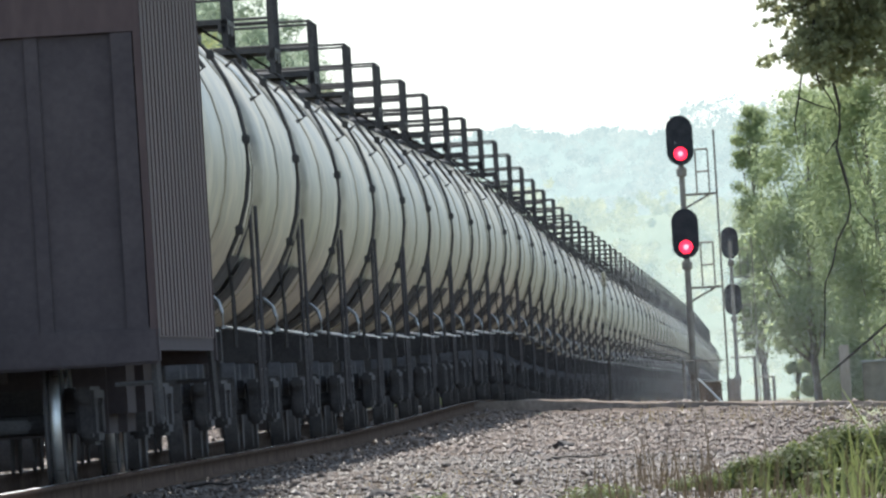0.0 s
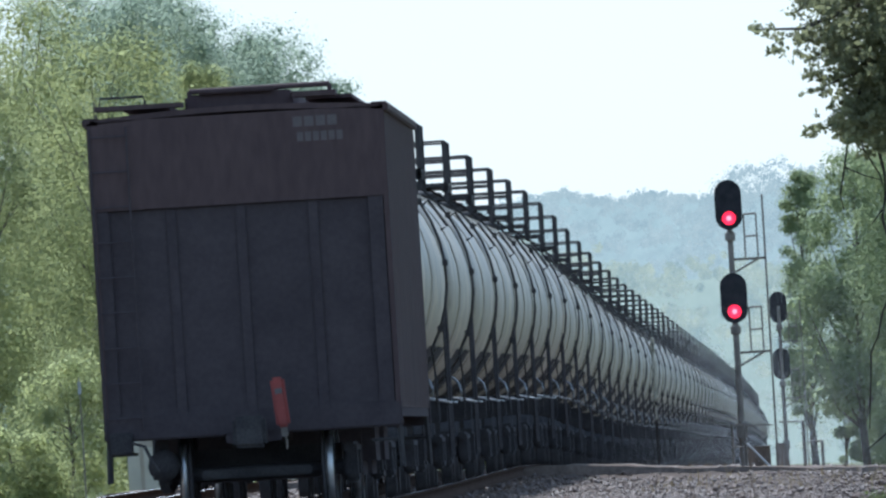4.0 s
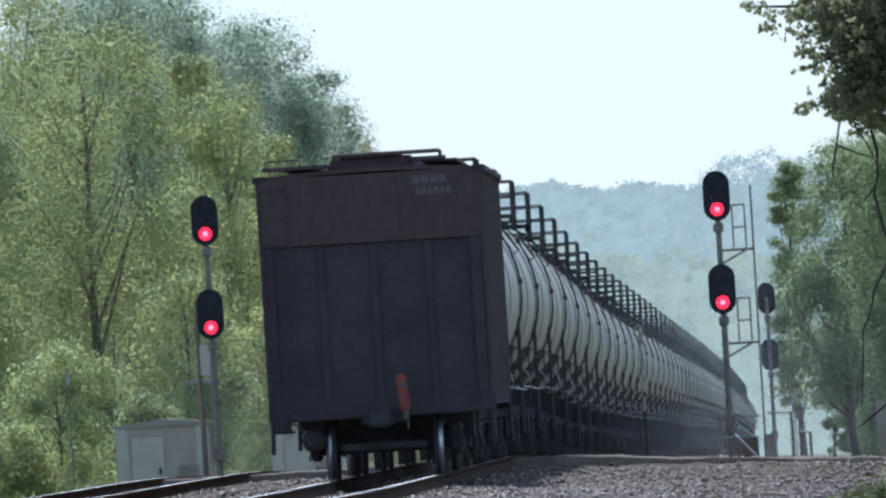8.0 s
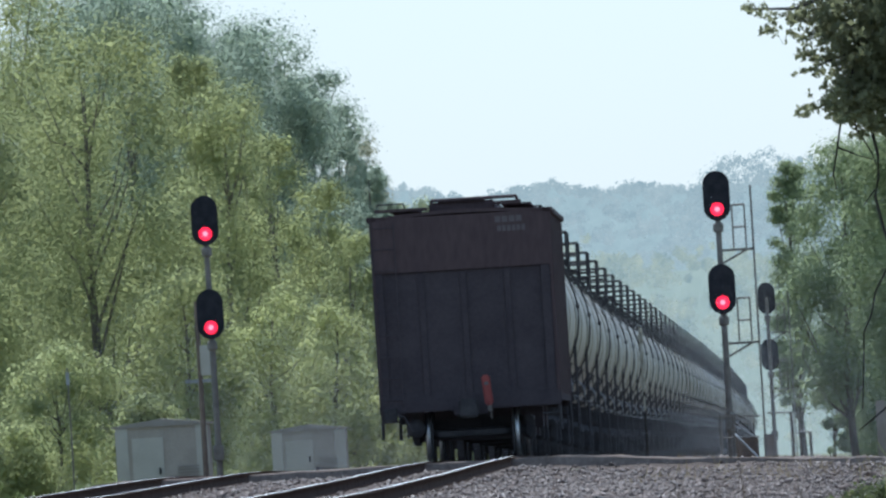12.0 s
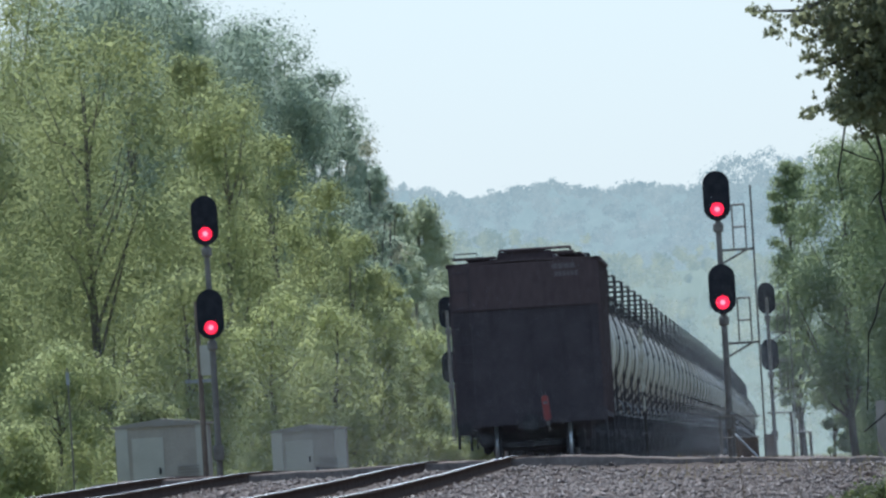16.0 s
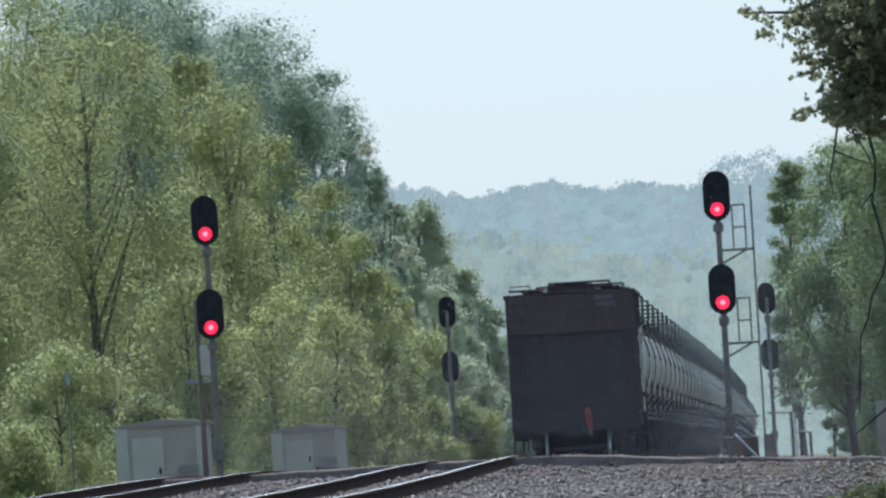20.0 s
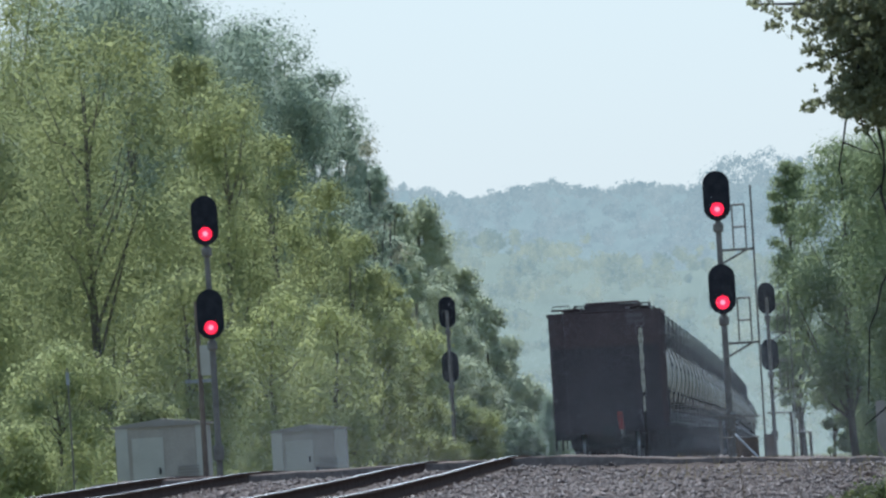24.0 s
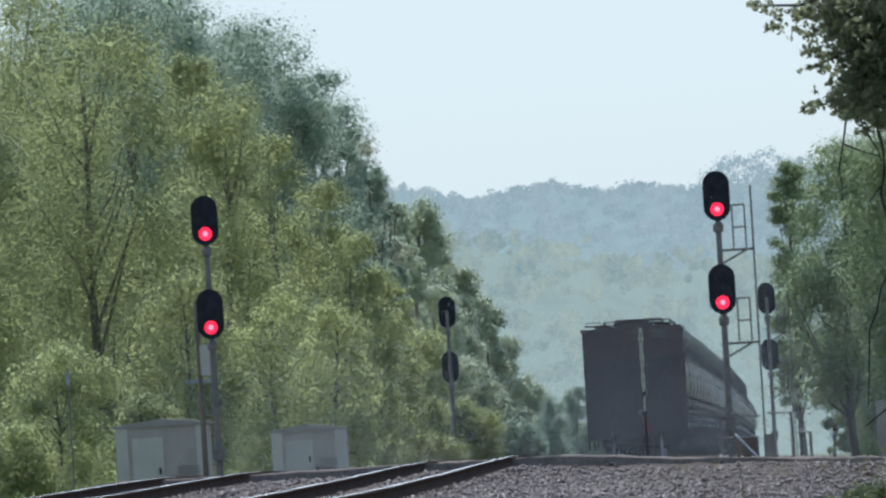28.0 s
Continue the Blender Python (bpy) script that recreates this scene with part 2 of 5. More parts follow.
def bar(bm, a, b, r, n=6, r2=None):
    a, b = Vector(a), Vector(b)
    d = b - a
    m = Matrix.Translation((a + b) / 2) @ d.to_track_quat("Z", "Y").to_matrix().to_4x4()
    bmesh.ops.create_cone(bm, cap_ends=True, segments=n, radius1=r, radius2=r if r2 is None else r2, depth=d.length, matrix=m)
    return bm


def bars(rows, r, n=6):
    bm = bmesh.new()
    for a, b in rows:
        bar(bm, a, b, r, n)
    return bm


def tube(points, radii, n=6):
    """A bent, tapering tube."""
    bm = bmesh.new()
    rings = []
    for i, p in enumerate(points):
        d = (Vector(points[min(i + 1, len(points) - 1)]) - Vector(points[max(i - 1, 0)])).normalized()
        q = d.to_track_quat("Z", "Y")
        rings.append([bm.verts.new(Vector(p) + q @ Vector((math.cos(2 * math.pi * k / n), math.sin(2 * math.pi * k / n), 0)) * radii[i]) for k in range(n)])
    for r0, r1 in zip(rings, rings[1:]):
        for k in range(n):
            bm.faces.new((r0[k], r0[(k + 1) % n], r1[(k + 1) % n], r1[k]))
    bm.faces.new(rings[0][::-1])
    bm.faces.new(rings[-1])
    return bm


def lathe(profile, n, axis="Y"):
    """A closed solid turned about an axis; profile rows: place on the axis, radius."""
    bm = bmesh.new()
    rings = []
    for a, r in profile:
        ring = []
        for k in range(n):
            c, s = math.cos(2 * math.pi * k / n) * r, math.sin(2 * math.pi * k / n) * r
            ring.append(bm.verts.new((c, a, s) if axis == "Y" else (a, c, s) if axis == "X" else (c, s, a)))
        rings.append(ring)
    for r0, r1 in zip(rings, rings[1:]):
        for k in range(n):
            f = bm.faces.new((r0[k], r1[k], r1[(k + 1) % n], r0[(k + 1) % n]))
            f.smooth = True
    bm.faces.new(rings[0])
    bm.faces.new(rings[-1][::-1])
    bmesh.ops.recalc_face_normals(bm, faces=bm.faces)
    return bm


# ---- the line of the track ----
TRACK_1, TRACK_2 = -6.32, -10.9      # centre lines, metres right of the camera
CURVE_AT, CURVE_R = 1340.0, 900.0    # beyond, the line bends to the left
PROFILE = [(-400, -0.1), (0, -0.05), (200, 0.0), (250, 0.01), (300, 0.09), (340, 0.18), (368, 0.22), (384, 0.19), (416, 0.05), (445, -0.09), (475, -0.19),
           (520, -0.31), (560, -0.35), (620, -0.41), (680, -0.51), (884, -0.76), (1150, -1.25), (1400, -2.2), (2000, -4.0), (6000, -4.0)]
PROFILE_Y, PROFILE_Z = np.array([p[0] for p in PROFILE], float), np.array([p[1] for p in PROFILE], float)


def rail_z(y):
    """Height of the rail heads, rounded over 24 m."""
    y = np.asarray(y, float)
    return sum(np.interp(y + o, PROFILE_Y, PROFILE_Z) for o in (-12, -6, 0, 6, 12)) / 5


def on_line(s, side):
    """The point at s metres along the line, side metres right of the camera on the straight; and the heading."""
    if s <= CURVE_AT:
        return side, s, 0.0
    a = (s - CURVE_AT) / CURVE_R
    r = CURVE_R + side
    return -CURVE_R + r * math.cos(a), CURVE_AT + r * math.sin(a), a


def cross(x):
    """How far the ground lies below the rail heads, across the line."""
    return np.interp(x, [-200, -40, -22, -17, -15, -13.2, -12.6, -4.7, -2.8, 0.9, 6, 25, 200], [-0.9, -0.9, -0.75, -0.7, -0.45, -0.24, -0.2, -0.2, -0.25, -0.46, -0.8, -1.0, -1.0])


def ground_z(x, y):
    """The ground: the line's profile and cross fall, with a hollow on the near side of the road crossing."""
    x, y = np.asarray(x, float), np.asarray(y, float)
    hollow = np.interp(x, [-14, -12, -5.2, -4.4, -2.6, -1.2, 1, 8], [0.06, 0.0, 0.0, 0.1, 0.14, 0.06, 0.03, 0.0])
    return rail_z(y) + cross(x) - hollow * np.interp(y, [250, 330, 361, 363], [0, 1, 1, 0])


# ---- ground ----
def build_ground():
    xs = np.array([-3500, -2000, -1000, -500, -250, -120, -70, -45, -32, -26, -22, -20, -18, -17, -16, -15, -14.2, -13.6, -13.2, -12.6] + list(np.arange(-12, 3, 0.6)) +
                  [3.5, 5, 7, 10, 15, 25, 40, 70, 120, 250, 500, 1000, 2000, 3500], float)
    ys = np.array(list(np.arange(-400, 60, 40)) + list(np.arange(60, 520, 4)) + list(np.arange(520, 900, 10)) + list(np.arange(900, 1600, 25)) + list(np.arange(1600, 4950, 150)), float)
    gx, gy = np.meshgrid(xs, ys)
    gz = ground_z(gx, gy)
    gz = gz - 0.03
    v = np.stack([gx.ravel(), gy.ravel(), gz.ravel()], 1)
    w = len(xs)
    i = np.arange(len(ys) - 1)[:, None] * w + np.arange(w - 1)[None, :]
    f = np.stack([i, i + 1, i + w + 1, i + w], -1).reshape(-1, 4)
    ob = array_mesh("ground", v, f, "ground")
    tagged(ob, "grass and dirt verge beside the railway line", "ground", kind="structure")
    # the ballast bed: from left of the far track to the foot of the shoulder
    xs = np.concatenate([[-15.2, -14.4, -13.8, -13.2], np.arange(-12.8, 1.6, 0.3)])
    ys = np.concatenate([np.arange(20, 90, 5), np.arange(90, 470, 0.6), np.arange(470, 1340, 6.0)])
    gx, gy = np.meshgrid(xs, ys)
    rng = np.random.default_rng(3)
    edge = np.clip((1.5 - gx) / 2.0, 0, 1) * np.clip((gx + 15.2) / 1.0, 0, 1)
    gz = ground_z(gx, gy) + (rng.random(gx.shape) - 0.5) * 0.05 * edge - (1 - edge) * 0.05
    v = np.stack([gx.ravel(), gy.ravel(), gz.ravel()], 1)
    w = len(xs)
    i = np.arange(len(ys) - 1)[:, None] * w + np.arange(w - 1)[None, :]
    f = np.stack([i, i + 1, i + w + 1, i + w], -1).reshape(-1, 4)
    ob = array_mesh("ballast_bed", v, f, "ballast")
    tagged(ob, "bed of grey crushed stone under the two tracks", "ballast", kind="structure")


def build_stones():
    """Loose ballast stones, smaller and fewer with distance."""
    rng = np.random.default_rng(11)
    base = np.array([(1, 0, 0), (-1, 0, 0), (0, 1, 0), (0, -1, 0), (0, 0, 1), (0, 0, -1)], float)
    tri = np.array([(0, 2, 4), (2, 1, 4), (1, 3, 4), (3, 0, 4), (2, 0, 5), (1, 2, 5), (3, 1, 5), (0, 3, 5)])
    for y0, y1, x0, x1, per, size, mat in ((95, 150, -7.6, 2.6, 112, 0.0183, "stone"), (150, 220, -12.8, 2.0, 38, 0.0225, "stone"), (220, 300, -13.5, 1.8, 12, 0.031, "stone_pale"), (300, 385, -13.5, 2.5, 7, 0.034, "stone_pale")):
        n = int((y1 - y0) * (x1 - x0) * per)
        x, y = rng.uniform(x0, x1, n), rng.uniform(y0, y1, n)
        keep = rng.random(n) < np.interp(x, [-3, -0.5, 1.2, 3], [1, 0.9, 0.45, 0.1])
        for c in (TRACK_1, TRACK_2):
            for g in (-0.75, 0.75):
                keep &= np.abs(x - c - g) > 0.11
        x, y = x[keep], y[keep]
        n = len(x)
        r = size * rng.lognormal(0, 0.28, n)
        d = base[None] * (0.7 + 0.6 * rng.random((n, 6, 1))) + rng.normal(0, 0.28, (n, 6, 3))
        d *= np.stack([np.ones(n), 0.8 + 0.4 * rng.random(n), 0.55 + 0.3 * rng.random(n)], 1)[:, None]
        a = rng.uniform(0, 2 * np.pi, n)
        ca, sa = np.cos(a)[:, None], np.sin(a)[:, None]
        v = np.stack([d[..., 0] * ca - d[..., 1] * sa, d[..., 0] * sa + d[..., 1] * ca, d[..., 2]], -1) * r[:, None, None]
        v += np.stack([x, y, ground_z(x, y) + r * 0.35], 1)[:, None]
        f = (tri[None] + 6 * np.arange(n)[:, None, None]).reshape(-1, 3)
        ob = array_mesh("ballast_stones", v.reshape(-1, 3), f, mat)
        tagged(ob, "loose grey and pinkish crushed ballast stones" if mat == "stone" else "paler ballast stones towards the road crossing", "gravel", kind="stuff")


def rail_mesh(side, s0, s1, step):
    """One rail: foot, web and head, swept along the line."""
    prof = [(-0.075, -0.18), (-0.075, -0.168), (-0.012, -0.15), (-0.012, -0.045), (-0.036, -0.036), (-0.036, -0.004), (-0.03, 0.0), (0.03, 0.0), (0.036, -0.004), (0.036, -0.036), (0.012, -0.045), (0.012, -0.15), (0.075, -0.168), (0.075, -0.18)]
    ss = np.arange(s0, s1 + step / 2, step)
    v, k = [], len(prof)
    for s in ss:
        for px, pz in prof:
            x, y, _ = on_line(s, side + px)
            v.append((x, y, float(rail_z(y)) + pz))
    i = np.arange(len(ss) - 1)[:, None] * k + np.arange(k - 1)[None]
    f = np.stack([i, i + 1, i + k + 1, i + k], -1).reshape(-1, 4)
    return np.array(v), f


def build_tracks():
    for c, label in ((TRACK_1, "railway track with rusty rails and timber ties under the train"), (TRACK_2, "second railway track, empty, with worn rails and timber ties")):
        t = thing("railway_track", label, "railway track", kind="structure")
        for g in (-0.75, 0.75):
            v, f = rail_mesh(c + g, 30, 1800, 6.0)
            ob = array_mesh("rail", v, f, "rail_steel")
            ob.parent = t
            # the polished running band on the head
            ss = np.arange(30, 1200, 6.0)
            vv = []
            for s in ss:
                for dx in (-0.012, 0.022):
                    vv.append((c + g + dx, s, float(rail_z(s)) + 0.002))
            n = len(ss)
            i = np.arange(n - 1) * 2
            band = array_mesh("running_band", np.array(vv), np.stack([i, i + 1, i + 3, i + 2], 1), "polished")
            band.parent = ob
            band["label"] = "polished running band of the rail head"
        tie = part("tie", boxes((-1.3, 1.3, -0.115, 0.115, -0.17, 0.0), bevel=0.012), "wood", t)
        rng = random.Random(5)
        first = True
        y = 96.0
        for k in range(290):
            m = pose(c + rng.uniform(-0.05, 0.05), y, float(rail_z(y)) - 0.187, 0, 0, rng.uniform(-1, 1))
            if first:
                tie.matrix_basis = m
                first = False
            else:
                again(tie, m)
            y += 0.52 if y < 150 else 0.9 if y < 220 else 1.6


def build_road():
    """The road that crosses the line on the crest: a low bank with an asphalt top."""
    xs = np.concatenate([np.arange(-60, -16, 2.0), np.arange(-16, 6, 0.25), np.arange(6, 60.1, 2.0)])
    ys = [362.4, 362.5, 364.0, 367.0, 370.0, 373.0, 374.5, 374.6]
    lift = np.interp(xs, [-60, -16, -13.4, -12.7, -4.6, -3.9, -2.8, 0.9, 6, 60], [-0.8, -0.5, -0.2, -0.045, -0.045, -0.1, -0.2, -0.42, -0.74, -0.95])
    v, w = [], len(xs)
    for k, y in enumerate(ys):
        for x, l in zip(xs, lift):
            z = float(rail_z(min(max(y, 363), 374))) + l
            v.append((x, y, z - 0.45 if k in (0, len(ys) - 1) else z + 0.035 * noise.fractal(Vector((x * 1.4, y, 2.0)), 0.7, 2.0, 3)))
    i = np.arange(len(ys) - 1)[:, None] * w + np.arange(w - 1)[None]
    f = np.stack([i, i + 1, i + w + 1, i + w], -1).reshape(-1, 4)
    tagged(array_mesh("road", np.array(v), f, "asphalt"), "worn asphalt road crossing the tracks on the crest", "road", kind="structure")


# ---- distance ----
def ridge(name, y, tops, base, mat, label, seed, rough, step):
    """A wooded ridge: a slope that leans away, with a ragged line of treetops."""
    rng = np.random.default_rng(seed)
    tx, tz = [t[0] for t in tops], [t[1] for t in tops]
    xs = np.arange(tx[0], tx[-1], step)
    levels = np.linspace(0, 1, 34)
    crown = np.interp(xs, tx, tz)
    v = []
    for li in levels:
        for x, top in zip(xs, crown):
            p = Vector((x * 0.22, li * 9.0, seed))
            bump_ = noise.fractal(p, 0.8, 2.1, 4) * rough
            fine_ = noise.fractal(Vector((x * 0.8, li * 30, seed + 5)), 0.7, 2, 3) * rough * 0.45
            z = base + (top - base) * li + (bump_ + fine_) * li
            v.append((x, y + li * 160 + (bump_ + fine_) * 9.0, z))
    w = len(xs)
    i = np.arange(len(levels) - 1)[:, None] * w + np.arange(w - 1)[None]
    f = np.stack([i, i + 1, i + w + 1, i + w], -1).reshape(-1, 4)
    ob = array_mesh(name, np.array(v), f, mat)
    tagged(ob, label, "hill", kind="structure")


def far_woods(y, tops, x0, x1, base, n, size, mat, label, seed, fringe=1.0):
    """Crowns of far trees all over a ridge's face and along its skyline."""
    rng = np.random.default_rng(seed)
    tx, tz = [t[0] for t in tops], [t[1] for t in tops]
    m = int((x1 - x0) * 7)
    cx = rng.uniform(x0, x1, m)
    top = np.interp(cx, tx, tz)
    li = rng.random(m) ** 0.75
    cz = base + (top - base) * li - 0.9
    edge = rng.random(m) < 0.35
    cz[edge] = top[edge] - 1.15 + rng.normal(0, 0.35, edge.sum()) * fringe
    cy = np.where(edge, y + 150.0, y + li * 160 - 14)
    r = np.where(edge, rng.uniform(0.5, 1.1, m), rng.uniform(0.9, 2.2, m))
    v, f = leaf_cloud(rng, np.stack([cx, cy, cz], 1), r, n, size)
    tagged(array_mesh("far_woods", v, f, mat), label, "woods", kind="stuff")


def build_distance():
    far = [(-900, 60), (-200, 55), (-110, 49), (-80, 46), (-71, 45.2), (-64, 43.6), (-58, 42.8), (-50, 44.0), (-46, 44.6), (-38, 42.6), (-29, 43.4), (-21, 42), (-4, 43.5), (30, 45), (120, 50), (900, 60)]
    mid = [(-700, 30), (-120, 30), (-60, 30), (-48, 28.5), (-40, 26.5), (-31, 25.5), (-24, 23), (-16, 24), (-8, 23), (0, 24), (30, 30), (700, 30)]
    near = [(-60, 12), (-30, 22), (-22, 25), (-16, 28.0), (-13.6, 30.8), (-12.0, 32.4), (-10.6, 33.0), (-9.2, 33.6), (-7.8, 32.8), (-6, 33.4), (-4, 33), (0, 32), (20, 26), (60, 10)]
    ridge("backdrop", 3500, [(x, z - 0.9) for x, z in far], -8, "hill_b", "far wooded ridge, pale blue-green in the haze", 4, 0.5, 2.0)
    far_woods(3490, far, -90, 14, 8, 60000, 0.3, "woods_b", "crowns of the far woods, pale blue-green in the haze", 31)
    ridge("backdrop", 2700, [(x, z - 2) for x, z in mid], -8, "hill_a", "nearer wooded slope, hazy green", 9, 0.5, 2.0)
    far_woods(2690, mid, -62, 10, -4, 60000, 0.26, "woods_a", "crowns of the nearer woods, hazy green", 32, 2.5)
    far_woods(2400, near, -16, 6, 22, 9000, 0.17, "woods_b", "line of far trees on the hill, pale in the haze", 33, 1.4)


# ---- trees ----
def leaf_cloud(rng, centres, radii, n, size, droop=0.3, whole=False):
    """n small leaves round the clump centres: corners and faces. whole: four-cornered, bent leaves."""
    which = rng.choice(len(centres), n, p=radii ** 2 / np.sum(radii ** 2))
    d = rng.normal(0, 1, (n, 3))
    d /= np.linalg.norm(d, axis=1)[:, None] + 1e-6
    if whole:
        reach = np.minimum(np.abs(rng.normal(0, 0.5, n)) + 0.1, 1.0)
    else:
        # most leaves sit in the outer shell of their clump, a few stray out of it
        reach = np.where(rng.random(n) < 0.12, rng.uniform(0.9, 1.45, n), np.clip(rng.normal(0.8, 0.17, n), 0.3, 1.1))
        core = rng.random(n) < 0.07
        reach[core] = rng.uniform(0.1, 0.55, core.sum())
    d *= reach[:, None] * radii[which][:, None] * np.array([1, 1, 0.8])
    p = centres[which] + d
    if whole:
        a = rng.normal(0, 1, (n, 3)) + np.array([0, 0, -droop])
        a /= np.linalg.norm(a, axis=1)[:, None]
        b = np.cross(a, rng.normal(0, 1, (n, 3)))
        b /= np.linalg.norm(b, axis=1)[:, None] + 1e-6
        c = np.cross(a, b)
    else:
        # leaves lie roughly along the outside of their clump
        c = d / radii[which][:, None] * 1.5 + rng.normal(0, 0.25, (n, 3)) + np.array([0, 0, 0.45])
        c /= np.linalg.norm(c, axis=1)[:, None] + 1e-6
        a = np.cross(c, rng.normal(0, 1, (n, 3)))
        a /= np.linalg.norm(a, axis=1)[:, None] + 1e-6
        b = np.cross(c, a)
    s = size * rng.lognormal(0, 0.3, n)[:, None]
    if not whole:
        s[core] *= 2.4
    if whole:
        v = np.stack([p - a * s, p + b * s * 0.62 + c * s * 0.12, p + a * s, p - b * s * 0.62 + c * s * 0.12], 1)
    else:
        v = np.stack([p - a * s, p + a * s * 0.5 + b * s * 0.8, p + a * s * 0.8 - b * s * 0.6], 1)
    k = v.shape[1]
    f = (np.arange(k)[None] + k * np.arange(n)[:, None]).reshape(-1, k)
    return v.reshape(-1, 3), f


def tree(name, label, x, y, height, radius, mat, seed, n=9000, leaf=0.16, low=0.08, clumps=70, kind_name="tree", trunk=True, gap=0.0):
    rng = np.random.default_rng(seed)
    z0 = float(ground_z(x, y)) - 0.05
    t = thing(name, label, kind_name, m=pose(x, y, z0))
    centres, radii = [], []
    tries = 0
    while len(centres) < clumps and tries < 4000:
        tries += 1
        h = low + (1 - low) * rng.random() ** 0.9
        # width of the crown at this height: full in the middle, uneven
        env = min(1.0, 0.72 + h * 0.5) * math.sqrt(max(0.0, 1 - max(0.0, (h - 0.5) / 0.53) ** 2.6))
        a = rng.uniform(0, 2 * math.pi)
        lob = 0.78 + 0.3 * noise.noise(Vector((math.cos(a) * 1.7, math.sin(a) * 1.7, h * 4 + seed)))
        rr = radius * env * lob * 0.9 * rng.uniform(0.1, 1.0) ** 0.5
        if rng.random() < gap:
            continue
        centres.append((rr * math.cos(a), rr * math.sin(a), h * height * 0.965))
        radii.append(rng.uniform(0.22, 0.5) * radius * (0.72 + 0.3 * (1 - h)))
    centres, radii = np.array(centres), np.array(radii)
    if trunk:
        pts, rads = [], []
        lean = rng.normal(0, 0.04, 2)
        for k in range(9):
            q = k / 8
            pts.append((lean[0] * q * height * 0.5 + 0.12 * math.sin(q * 5 + seed), lean[1] * q * height * 0.5, q * height * 0.86))
            rads.append(max(0.025, height * 0.012 * (1 - q) ** 0.8 + 0.015))
        part("trunk", tube(pts, rads, 8), "bark", t)
        for k in rng.choice(len(centres), min(26, len(centres)), replace=False):
            c = Vector(centres[k])
            h0 = max(0.12, min(0.8, c.z / height - rng.uniform(0.12, 0.3)))
            i0 = h0 / 0.86 * 8
            a = Vector(pts[int(i0)]).lerp(Vector(pts[min(8, int(i0) + 1)]), i0 % 1)
            mid = a.lerp(c, 0.5) + Vector((0, 0, -0.06 * height * rng.random()))
            r0 = height * 0.0045 * (1.1 - h0)
            part("limb", tube([a, a.lerp(mid, 0.6), mid, mid.lerp(c, 0.6), c], [r0 + 0.02, r0, r0 * 0.8, r0 * 0.5, 0.012], 5), "bark", t)
    v, f = leaf_cloud(rng, centres, radii, n, leaf)
    ob = array_mesh("crown", v, f, mat)
    ob.parent = t
    return t


TREE_LABEL = {"fresh": "tall broadleaf tree with yellow-green spring leaves beside the line", "cool": "tall dark green broadleaf tree behind the line",
              "pale": "green tree far along the line, its leaves paled by painted haze", "sparse": "thinly leaved tree with bare twigs showing at its top", "light": "young pale green tree at the edge of the wood", "shade": "deep green broadleaf tree beside the line"}
BUSH_LABEL = {"light": "rounded pale green bush beside the ballast", "fresh": "leafy yellow-green shrub beside the ballast", "cool": "dark green shrub under the trees", "straw": "bleached straw-coloured shrub at the edge of the wood", "shade": "deep green shrub beside the line"}
